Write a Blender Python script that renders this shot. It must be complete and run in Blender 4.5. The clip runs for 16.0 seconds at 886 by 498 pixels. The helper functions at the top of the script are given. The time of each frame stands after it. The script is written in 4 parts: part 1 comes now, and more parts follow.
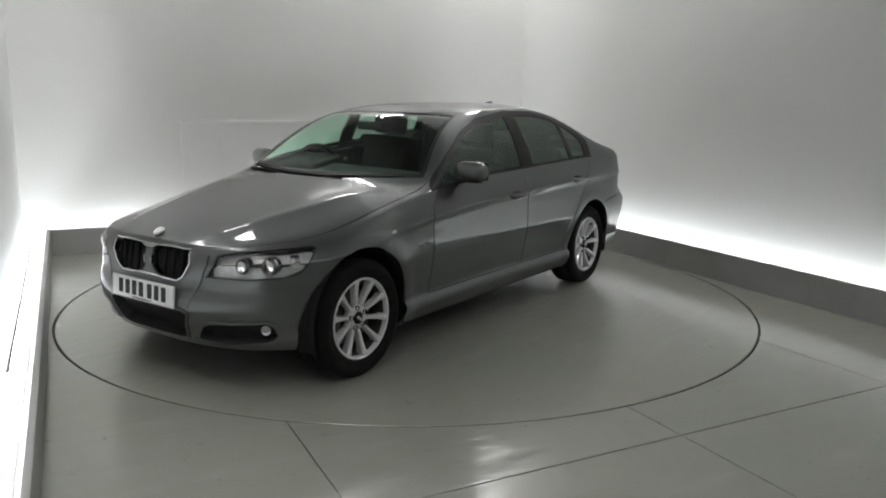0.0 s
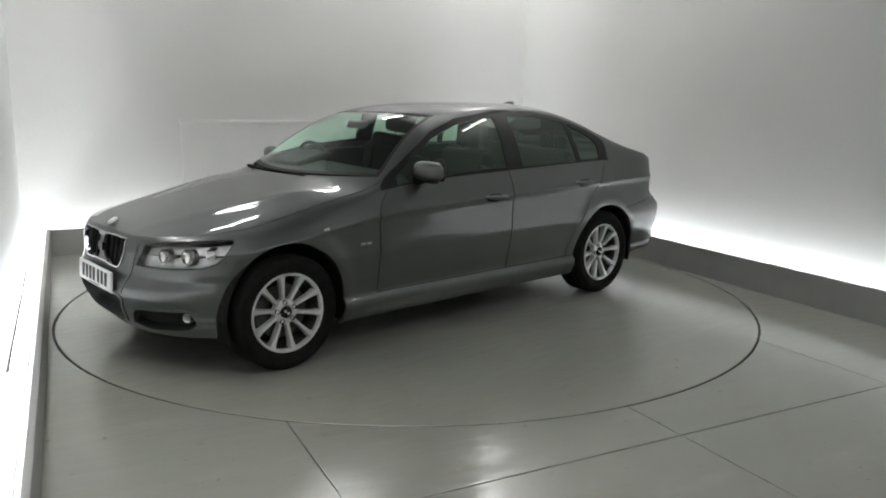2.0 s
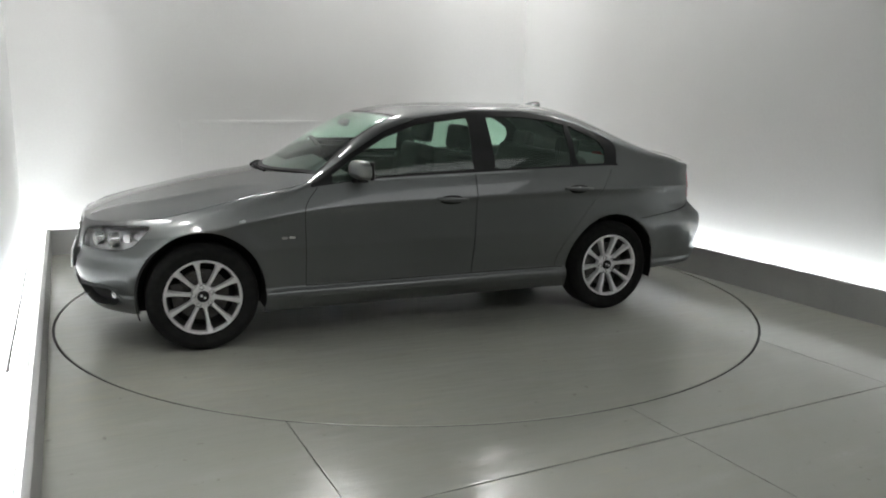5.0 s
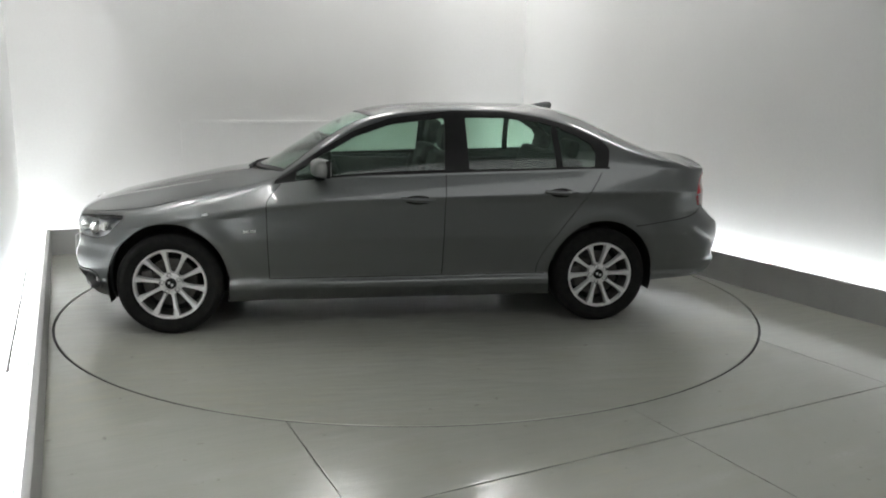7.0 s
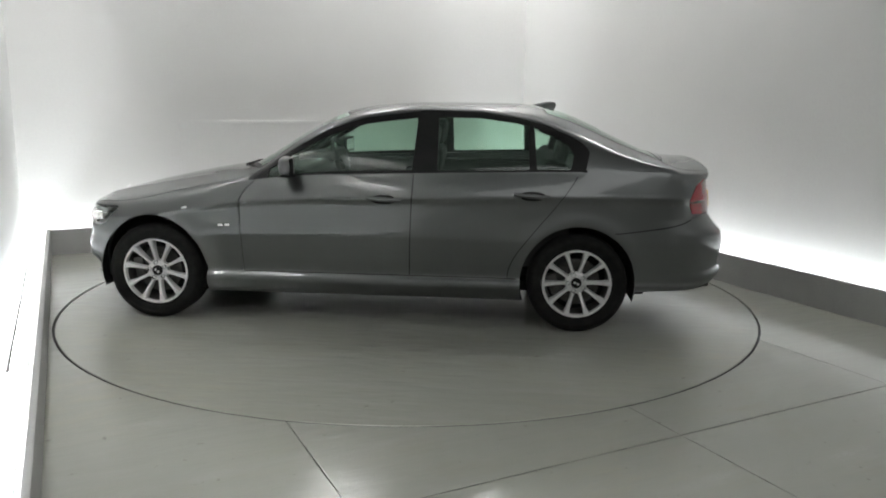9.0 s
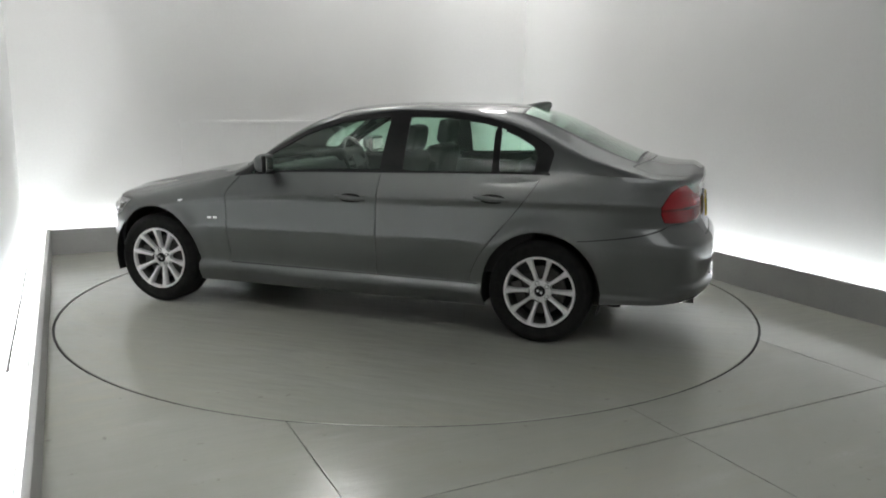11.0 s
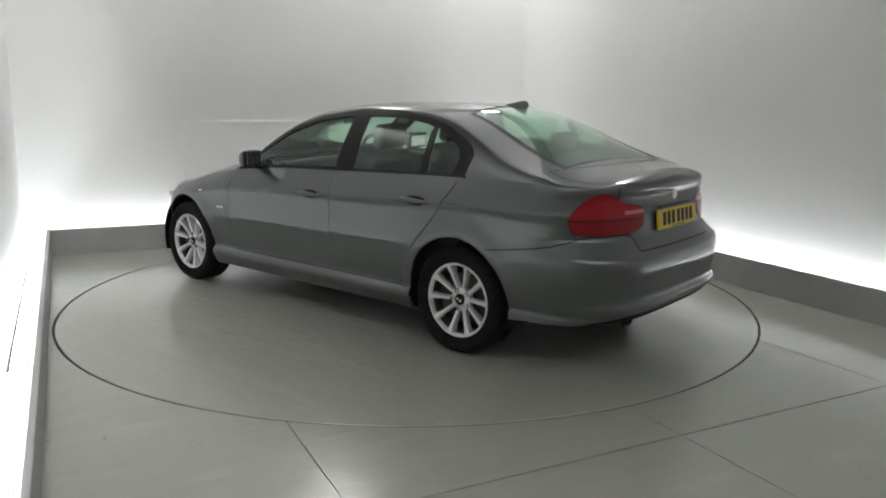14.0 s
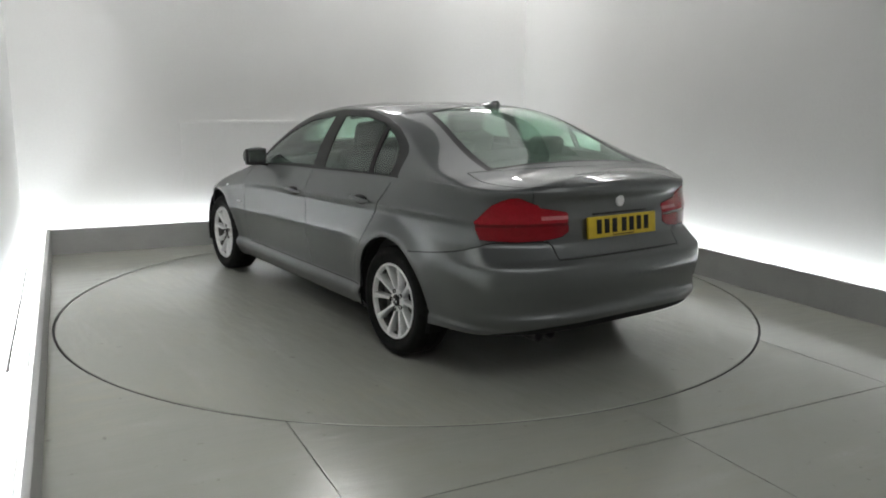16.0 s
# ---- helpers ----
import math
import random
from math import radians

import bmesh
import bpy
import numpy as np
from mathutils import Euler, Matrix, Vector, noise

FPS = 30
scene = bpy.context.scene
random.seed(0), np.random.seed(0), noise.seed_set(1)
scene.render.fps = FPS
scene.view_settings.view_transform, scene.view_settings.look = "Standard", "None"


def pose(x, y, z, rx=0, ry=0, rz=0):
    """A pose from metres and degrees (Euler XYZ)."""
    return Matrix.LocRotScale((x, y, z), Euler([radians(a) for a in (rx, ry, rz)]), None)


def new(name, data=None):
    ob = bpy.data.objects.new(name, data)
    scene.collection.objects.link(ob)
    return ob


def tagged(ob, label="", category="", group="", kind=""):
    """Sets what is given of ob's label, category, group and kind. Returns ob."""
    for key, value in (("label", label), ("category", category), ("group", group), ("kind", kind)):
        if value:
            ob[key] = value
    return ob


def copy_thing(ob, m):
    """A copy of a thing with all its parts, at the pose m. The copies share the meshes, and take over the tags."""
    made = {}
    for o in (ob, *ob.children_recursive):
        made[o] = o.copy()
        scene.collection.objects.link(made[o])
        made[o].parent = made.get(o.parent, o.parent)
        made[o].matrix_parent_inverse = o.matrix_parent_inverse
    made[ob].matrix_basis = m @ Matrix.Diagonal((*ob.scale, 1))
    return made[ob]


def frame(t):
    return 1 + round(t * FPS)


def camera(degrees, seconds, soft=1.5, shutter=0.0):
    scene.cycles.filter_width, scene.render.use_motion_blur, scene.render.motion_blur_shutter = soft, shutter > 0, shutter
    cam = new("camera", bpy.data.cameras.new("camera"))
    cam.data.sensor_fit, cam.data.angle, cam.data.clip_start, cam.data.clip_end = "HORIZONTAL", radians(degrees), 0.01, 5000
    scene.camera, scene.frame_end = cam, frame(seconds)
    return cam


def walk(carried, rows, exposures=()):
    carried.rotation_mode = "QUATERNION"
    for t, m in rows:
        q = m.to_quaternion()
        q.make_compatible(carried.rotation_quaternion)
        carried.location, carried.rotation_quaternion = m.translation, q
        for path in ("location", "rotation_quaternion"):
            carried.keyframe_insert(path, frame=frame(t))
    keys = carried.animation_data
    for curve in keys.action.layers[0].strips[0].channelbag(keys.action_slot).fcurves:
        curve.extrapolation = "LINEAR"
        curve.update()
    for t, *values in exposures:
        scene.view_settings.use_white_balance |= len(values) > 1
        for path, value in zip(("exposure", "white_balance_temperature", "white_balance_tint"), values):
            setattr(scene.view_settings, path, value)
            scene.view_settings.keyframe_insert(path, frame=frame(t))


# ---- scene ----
# ---------------------------------------------------------------- camera
cam = camera(60.29, 16.0, soft=1.9)
PITCH, YAW, ROLL = 10.866, 2.277, 0.726
EYE = pose(0, -5.700, 1.436, 90 - PITCH, 0, -YAW) @ pose(0, 0, 0, 0, 0, ROLL)
BASE = 0.36
walk(cam, [(0, EYE), (16.0, EYE)],
     [(t, BASE + e) for t, e in ((0, -0.38), (1.5, -0.26), (3.5, -0.15), (7.0, 0.0), (9.0, -0.03), (12.5, -0.1), (16.0, -0.15))])

# ---------------------------------------------------------------- light
world = bpy.data.worlds.new("world")
scene.world = world
world.use_nodes = True
world.node_tree.nodes["Background"].inputs[0].default_value = (0.8, 0.9, 1.0, 1)
world.node_tree.nodes["Background"].inputs[1].default_value = 0.02
STRIP_POWER = 24.0
LAMP_POWER = 40.0
PANEL_POWER = 0.6
WIDE_POWER = 1.2

# ---------------------------------------------------------------- the plan
TURN_RATE = (232.51, -6.396, -0.0173, -0.0006)   # degrees, degrees a second, and its changes
ROOM = 24.11       # degrees that the room is turned against the camera
PLATES = 24.6      # degrees that the floor plates are turned
DISC_R = 2.4625
LEFT, RIGHT, FAR, NEAR = -2.496, 2.502, 2.614, -7.6
PLINTH_H, PLINTH_T, TROUGH = 0.239, 0.03, 0.225
WALL_H = 3.7
CAR_AT = (0.228, 0.040)


def angle(t):
    return TURN_RATE[0] + TURN_RATE[1] * t + TURN_RATE[2] * t * t + TURN_RATE[3] * t ** 3


# ---------------------------------------------------------------- materials
def material(name, colour, rough=0.5, metal=0.0, **extra):
    m = bpy.data.materials.new(name)
    m.use_nodes = True
    b = m.node_tree.nodes["Principled BSDF"]
    b.inputs["Base Color"].default_value = (*colour, 1)
    b.inputs["Roughness"].default_value = rough
    b.inputs["Metallic"].default_value = metal
    for k, v in extra.items():
        b.inputs[k.replace("_", " ")].default_value = v
    return m


def mottle(m, scale, colour2, lo=0.4, hi=0.65, bump=0.0, rough2=None, detail=6.0, stretch=None, coords="Object"):
    """Blends a second colour (and roughness) over a material by noise of that scale, and adds relief."""
    nt = m.node_tree
    b = nt.nodes["Principled BSDF"]
    tc = nt.nodes.new("ShaderNodeTexCoord")
    mp = nt.nodes.new("ShaderNodeMapping")
    if stretch:
        mp.inputs["Scale"].default_value = stretch
    nt.links.new(tc.outputs[coords], mp.inputs["Vector"])
    n = nt.nodes.new("ShaderNodeTexNoise")
    n.inputs["Scale"].default_value = scale
    n.inputs["Detail"].default_value = detail
    nt.links.new(mp.outputs["Vector"], n.inputs["Vector"])
    r = nt.nodes.new("ShaderNodeMapRange")
    r.inputs["From Min"].default_value, r.inputs["From Max"].default_value = lo, hi
    nt.links.new(n.outputs["Fac"], r.inputs["Value"])
    mix = nt.nodes.new("ShaderNodeMix")
    mix.data_type = "RGBA"
    old = b.inputs["Base Color"]
    if old.is_linked:
        nt.links.new(old.links[0].from_socket, mix.inputs[6])
    else:
        mix.inputs[6].default_value = old.default_value
    mix.inputs[7].default_value = (*colour2, 1)
    nt.links.new(r.outputs["Result"], mix.inputs[0])
    nt.links.new(mix.outputs[2], old)
    if rough2 is not None:
        mr = nt.nodes.new("ShaderNodeMix")
        ro = b.inputs["Roughness"]
        if ro.is_linked:
            nt.links.new(ro.links[0].from_socket, mr.inputs[2])
        else:
            mr.inputs[2].default_value = ro.default_value
        mr.inputs[3].default_value = rough2
        nt.links.new(r.outputs["Result"], mr.inputs[0])
        nt.links.new(mr.outputs[0], ro)
    if bump:
        bp = nt.nodes.new("ShaderNodeBump")
        bp.inputs["Strength"].default_value = bump
        bp.inputs["Distance"].default_value = 0.01
        nt.links.new(n.outputs["Fac"], bp.inputs["Height"])
        if b.inputs["Normal"].is_linked:
            nt.links.new(b.inputs["Normal"].links[0].from_socket, bp.inputs["Normal"])
        nt.links.new(bp.outputs["Normal"], b.inputs["Normal"])
    return m


def glow(name, colour, strength):
    m = bpy.data.materials.new(name)
    m.use_nodes = True
    b = m.node_tree.nodes["Principled BSDF"]
    b.inputs["Base Color"].default_value = (0.8, 0.8, 0.8, 1)
    b.inputs["Emission Color"].default_value = (*colour, 1)
    b.inputs["Emission Strength"].default_value = strength
    return m


def glass(name, colour, rough=0.0, tint=(0.86, 1.0, 0.92), shine=1.7, clear=1.0):
    m = material(name, colour, rough, 0.0, IOR=1.45)
    b = m.node_tree.nodes["Principled BSDF"]
    b.inputs["Transmission Weight"].default_value = clear
    b.inputs["IOR"].default_value = 1.05
    b.inputs["Coat Weight"].default_value = 1.0
    b.inputs["Coat Roughness"].default_value = 0.03
    b.inputs["Coat IOR"].default_value = shine
    b.inputs["Coat Tint"].default_value = (*tint, 1)
    return m


WALL = mottle(mottle(material("wall_paint", (0.690, 0.688, 0.675), 0.55), 0.7, (0.655, 0.650, 0.640)), 40, (0.675, 0.670, 0.660), bump=0.03)
FLOOR = material("grey_floor_paint", (0.297, 0.302, 0.272), 0.17, Specular_IOR_Level=0.7)
mottle(FLOOR, 0.55, (0.38, 0.35, 0.25), 0.38, 0.66, rough2=0.24, detail=2.5)
mottle(FLOOR, 1.2, (0.290, 0.296, 0.268), 0.25, 0.75, rough2=0.15, stretch=(1.0, 0.45, 1.0), detail=1.0)
# pale streaks: smeared reflections of the lights put into the floor's colour
mottle(FLOOR, 1.6, (0.375, 0.375, 0.35), 0.52, 0.78, rough2=0.16, stretch=(0.5, 3.0, 1.0), detail=3.0)
mottle(FLOOR, 2.3, (0.285, 0.275, 0.225), 0.54, 0.70, rough2=0.22, detail=5.0)
mottle(FLOOR, 5.0, (0.310, 0.312, 0.280), 0.45, 0.75, bump=0.22, stretch=(0.6, 1.6, 1.0), detail=3.0)
mottle(FLOOR, 0.9, (0.305, 0.308, 0.280), 0.54, 0.62, rough2=0.16, detail=4.0)
mottle(FLOOR, 10.0, (0.302, 0.304, 0.270), 0.3, 0.8, bump=0.30, stretch=(0.5, 1.6, 1.0), detail=4.0)
mottle(FLOOR, 14.0, (0.20, 0.19, 0.16), 0.68, 0.74, detail=5.0)
mottle(FLOOR, 90, (0.297, 0.302, 0.272), 0.2, 0.9, bump=0.01, detail=2.0)
PLINTH = mottle(mottle(material("plinth_paint", (0.36, 0.36, 0.35), 0.5), 2.5, (0.31, 0.31, 0.30)), 50, (0.34, 0.34, 0.33), bump=0.04)
PIT = material("joint_black", (0.02, 0.02, 0.02), 0.8)
DARK = mottle(material("grey_closing_wall", (0.34, 0.34, 0.33), 0.6), 3, (0.28, 0.28, 0.28))
STRIP = glow("strip_light", (0.92, 0.97, 1.0), STRIP_POWER)
WIDE = glow("wide_fill_glow", (0.98, 0.99, 0.99), WIDE_POWER)
PANEL = glow("panel_glow", (1.0, 0.99, 0.96), PANEL_POWER)
LAMP = glow("lamp_glow", (0.98, 0.98, 0.97), LAMP_POWER)
CEIL = mottle(material("ceiling_paint", (0.22, 0.22, 0.22), 0.7), 1.2, (0.18, 0.18, 0.18))
PAINT = material("metallic_grey_paint", (0.121, 0.128, 0.127), 0.38, 0.85, Coat_Weight=1.0, Coat_Roughness=0.04, Coat_IOR=1.42, Specular_Tint=(0.45, 0.45, 0.45, 1))
mottle(PAINT, 700, (0.147, 0.154, 0.152), 0.4, 0.6, detail=1.0)
BLACK = mottle(material("black_trim", (0.010, 0.010, 0.010), 0.45, Specular_IOR_Level=0.2), 8, (0.014, 0.014, 0.014))
MATT = mottle(material("matt_black_plastic", (0.010, 0.010, 0.010), 0.75, Specular_IOR_Level=0.2), 30, (0.015, 0.015, 0.015), bump=0.05)
RUBBER = mottle(material("tyre_rubber", (0.009, 0.009, 0.009), 0.8, Specular_IOR_Level=0.15), 25, (0.013, 0.013, 0.012), bump=0.06)
ALLOY = mottle(material("silver_alloy", (0.80, 0.80, 0.80), 0.33, 0.45), 30, (0.72, 0.72, 0.72))
CHROME = material("chrome", (0.75, 0.75, 0.75), 0.12, 1.0)
BOWL = mottle(material("lamp_bowl_silver", (0.80, 0.81, 0.82), 0.28, 0.25), 25, (0.66, 0.66, 0.66))
STEEL = mottle(material("brake_steel", (0.10, 0.098, 0.095), 0.5, 0.7), 20, (0.06, 0.055, 0.05))
# clear below 1 paints a diffuse haze into the tint for reflected wall and ceiling
WINDOW = glass("tinted_window_glass", (0.54, 0.62, 0.575), clear=0.92, shine=1.45)
REARGLASS = glass("green_tinted_hazed_rear_glass", (0.26, 0.34, 0.285), clear=0.55, shine=1.38)
SCREEN = glass("windscreen_glass", (0.80, 0.87, 0.83), shine=1.32)
LENS = glass("clear_lens", (0.95, 0.96, 0.96), 0.0, (1, 1, 1), 1.5)
REDLENS = material("red_lens", (0.42, 0.010, 0.022), 0.18, 0.0, Coat_Weight=0.25, Specular_IOR_Level=0.25)
mottle(REDLENS, 120, (0.22, 0.006, 0.010), 0.35, 0.6, stretch=(1, 1, 6))
PALELENS = mottle(material("pale_pink_lens", (0.55, 0.16, 0.17), 0.1, 0.0, Coat_Weight=1.0), 120, (0.45, 0.10, 0.11))
MIDRED = mottle(material("mid_red_lens", (0.26, 0.008, 0.015), 0.18, 0.0, Coat_Weight=0.25, Specular_IOR_Level=0.25), 120, (0.15, 0.005, 0.008), stretch=(1, 1, 6))
DARKRED = mottle(material("dark_red_lens", (0.16, 0.004, 0.008), 0.2, 0.0, Coat_Weight=0.4), 120, (0.10, 0.003, 0.005))
YELLOW = mottle(material("yellow_plate", (0.62, 0.45, 0.02), 0.4), 30, (0.55, 0.39, 0.02))
WHITE = mottle(material("white_plate", (0.72, 0.72, 0.72), 0.4), 30, (0.66, 0.66, 0.66))
CLOTH = mottle(material("dark_grey_seat_cloth", (0.016, 0.016, 0.017), 0.9), 60, (0.024, 0.024, 0.024), bump=0.03)
HEADLINING = mottle(material("headlining_cloth", (0.30, 0.30, 0.29), 0.9), 150, (0.26, 0.26, 0.25), bump=0.05)
TRIM = mottle(material("black_interior_plastic", (0.014, 0.014, 0.015), 0.65), 90, (0.02, 0.02, 0.02), bump=0.05)


# ---------------------------------------------------------------- mesh tools
def part(name, bm, mat, parent=None, label="", smooth=None):
    me = bpy.data.meshes.new(name)
    bm.to_mesh(me)
    bm.free()
    me.materials.append(mat)
    if smooth is not None:
        for f in me.polygons:
            f.use_smooth = True
        if smooth < 180:
            me.set_sharp_from_angle(angle=radians(smooth))
    ob = new(name, me)
    if parent:
        ob.parent = parent
    if label:
        tagged(ob, label)
    return ob


def thing(name, label, category, group="", kind=""):
    return tagged(new(name), label, category, group, kind)


def box(sx, sy, sz, m=None, bevel=0.0, segments=2):
    bm = bmesh.new()
    bmesh.ops.create_cube(bm, size=1, matrix=Matrix.Diagonal((sx, sy, sz, 1)))
    if bevel:
        bmesh.ops.bevel(bm, geom=bm.edges[:], offset=bevel, segments=segments, affect="EDGES", profile=0.6)
    if m:
        bm.transform(m)
    return bm


def lathe(profile, n=48, axis="Y"):
    """Turns a profile of (radius, along) round an axis."""
    bm = bmesh.new()
    rings = []
    for r, a in profile:
        ring = []
        for i in range(n):
            w = 2 * math.pi * i / n
            c, s = r * math.cos(w), r * math.sin(w)
            ring.append(bm.verts.new((c, a, s) if axis == "Y" else (c, s, a)))
        rings.append(ring)
    for a, b in zip(rings, rings[1:]):
        for i in range(n):
            bm.faces.new((a[i], a[(i + 1) % n], b[(i + 1) % n], b[i]))
    bmesh.ops.recalc_face_normals(bm, faces=bm.faces[:])
    return bm


def tube(points, radius, n=8, closed=False, cap=True):
    bm = bmesh.new()
    pts = [Vector(q) for q in points]
    rings = []
    for i, q in enumerate(pts):
        a = pts[i - 1] if i or closed else q
        b = pts[(i + 1) % len(pts)] if i < len(pts) - 1 or closed else q
        d = (b - a).normalized()
        u = d.orthogonal() if abs(d.z) > 0.95 else d.cross(Vector((0, 0, 1)))
        u.normalize()
        w = d.cross(u)
        r = radius[i] if isinstance(radius, (list, tuple)) else radius
        rings.append([bm.verts.new(q + (u * math.cos(2 * math.pi * k / n) + w * math.sin(2 * math.pi * k / n)) * r) for k in range(n)])
    pairs = list(zip(rings, rings[1:])) + ([(rings[-1], rings[0])] if closed else [])
    for a, b in pairs:
        for k in range(n):
            bm.faces.new((a[k], a[(k + 1) % n], b[(k + 1) % n], b[k]))
    if cap and not closed:
        bm.faces.new(rings[0])
        bm.faces.new(rings[-1])
    bmesh.ops.recalc_face_normals(bm, faces=bm.faces[:])
    return bm


def merge(*bms):
    out = bmesh.new()
    for b in bms:
        me = bpy.data.meshes.new("tmp")
        b.to_mesh(me)
        b.free()
        out.from_mesh(me)
        bpy.data.meshes.remove(me)
    return out


def curve_at(knots, x):
    """A smooth curve (cubic Hermite, no overshoot) through knots (x, y), at x (number or array)."""
    k = sorted(knots)
    xs, ys = np.array([a for a, _ in k]), np.array([b for _, b in k])
    h = np.diff(xs)
    d = np.diff(ys) / h
    m = np.empty(len(xs))
    m[0], m[-1] = d[0], d[-1]
    for i in range(1, len(xs) - 1):
        m[i] = 0 if d[i - 1] * d[i] <= 0 else 2 * d[i - 1] * d[i] / (d[i - 1] + d[i])
    x = np.clip(x, xs[0], xs[-1])
    i = np.clip(np.searchsorted(xs, x) - 1, 0, len(h) - 1)
    t = (x - xs[i]) / h[i]
    return ((2 * t**3 - 3 * t**2 + 1) * ys[i] + (t**3 - 2 * t**2 + t) * h[i] * m[i]
            + (-2 * t**3 + 3 * t**2) * ys[i + 1] + (t**3 - t**2) * h[i] * m[i + 1])


class Sheet:
    """A surface of polygons whose vertices carry numbers (x, y, z, normal, and coordinates on it); it can be cut along fields."""

    def __init__(self, verts, polys):
        self.v, self.polys = [list(a) for a in verts], polys

    def cut(self, field, only=None):
        arr = np.array(self.v)
        f = field(arr)
        f = np.where(np.abs(f) < 1e-7, 1e-7, f)
        made, out = {}, []
        for poly in self.polys:
            s = [f[i] > 0 for i in poly]
            if all(s) or not any(s) or (only is not None and not only(arr[poly].mean(0))):
                out.append(poly)
                continue
            pos, neg = [], []
            for k, i in enumerate(poly):
                j = poly[(k + 1) % len(poly)]
                (pos if s[k] else neg).append(i)
                if s[k] != s[(k + 1) % len(poly)]:
                    key = (min(i, j), max(i, j))
                    if key not in made:
                        w = f[i] / (f[i] - f[j])
                        made[key] = len(self.v)
                        self.v.append(list(arr[i] * (1 - w) + arr[j] * w))
                    pos.append(made[key])
                    neg.append(made[key])
            out += [q for q in (pos, neg) if len(q) > 2]
        self.polys = out

    def sort(self, name_of):
        arr = np.array(self.v)
        bins = {}
        for poly in self.polys:
            bins.setdefault(name_of(arr[poly].mean(0)), []).append(poly)
        self.bins = bins

    def mesh(self, names, sides=(1,), inward=0.0, flange=0.012, flat=False):
        """A mesh of the polygons of those names; sides: 1 as built, -1 mirrored in y. Open edges turn inward by flange."""
        verts, normals, faces = [], [], []
        for side in sides:
            index, count = {}, {}
            polys = [q for n in names for q in self.bins.get(n, [])]
            for poly in polys:
                row = []
                for i in poly:
                    if i not in index:
                        a = self.v[i]
                        n = Vector(a[3:6]).normalized()
                        q = Vector(a[:3]) - n * inward
                        index[i] = len(verts)
                        verts.append((q.x, q.y * side, q.z))
                        normals.append((n.x, n.y * side, n.z))
                    row.append(index[i])
                faces.append(row if side > 0 else row[::-1])
                for k in range(len(poly)):
                    e = (poly[k], poly[(k + 1) % len(poly)])
                    count[e] = count.get(e, 0) + 1
            if flange:
                for (i, j), c in count.items():
                    if (j, i) in count or (abs(self.v[i][1]) < 1e-5 and abs(self.v[j][1]) < 1e-5):
                        continue
                    a, b = Vector(verts[index[i]]), Vector(verts[index[j]])
                    na, nb = Vector(normals[index[i]]), Vector(normals[index[j]])
                    out = (b - a).cross(na) * side
                    if out.length < 1e-9:
                        continue
                    out.normalize()
                    k = len(verts)
                    verts += [tuple(a), tuple(b), tuple(b - nb * flange), tuple(a - na * flange)]
                    normals += [tuple(out)] * 4
                    faces.append([k + 1, k, k + 3, k + 2] if side > 0 else [k, k + 1, k + 2, k + 3])
        me = bpy.data.meshes.new("m")
        me.from_pydata(verts, [], faces)
        me.validate()
        for f in me.polygons:
            f.use_smooth = not flat
        if not flat and len(me.vertices) == len(normals):
            me.normals_split_custom_set_from_vertices(normals)
        return me


def panel(name, me, mat, parent, label=""):
    me.name = name
    me.materials.append(mat)
    ob = new(name, me)
    ob.parent = parent
    if label:
        tagged(ob, label)
    return ob


# ---------------------------------------------------------------- the room
RM = pose(0, 0, 0, 0, 0, ROOM)


def room_box(name, a0, a1, b0, b1, z0, z1, mat, label, category, bevel=0.0):
    bm = box(a1 - a0, b1 - b0, z1 - z0, None, bevel)
    ob = part(name, bm, mat)
    ob.matrix_world = RM @ pose((a0 + a1) / 2, (b0 + b1) / 2, (z0 + z1) / 2)
    return tagged(ob, label, category, "", "structure")


WL, WR, WF = LEFT - TROUGH, RIGHT + TROUGH, FAR + TROUGH


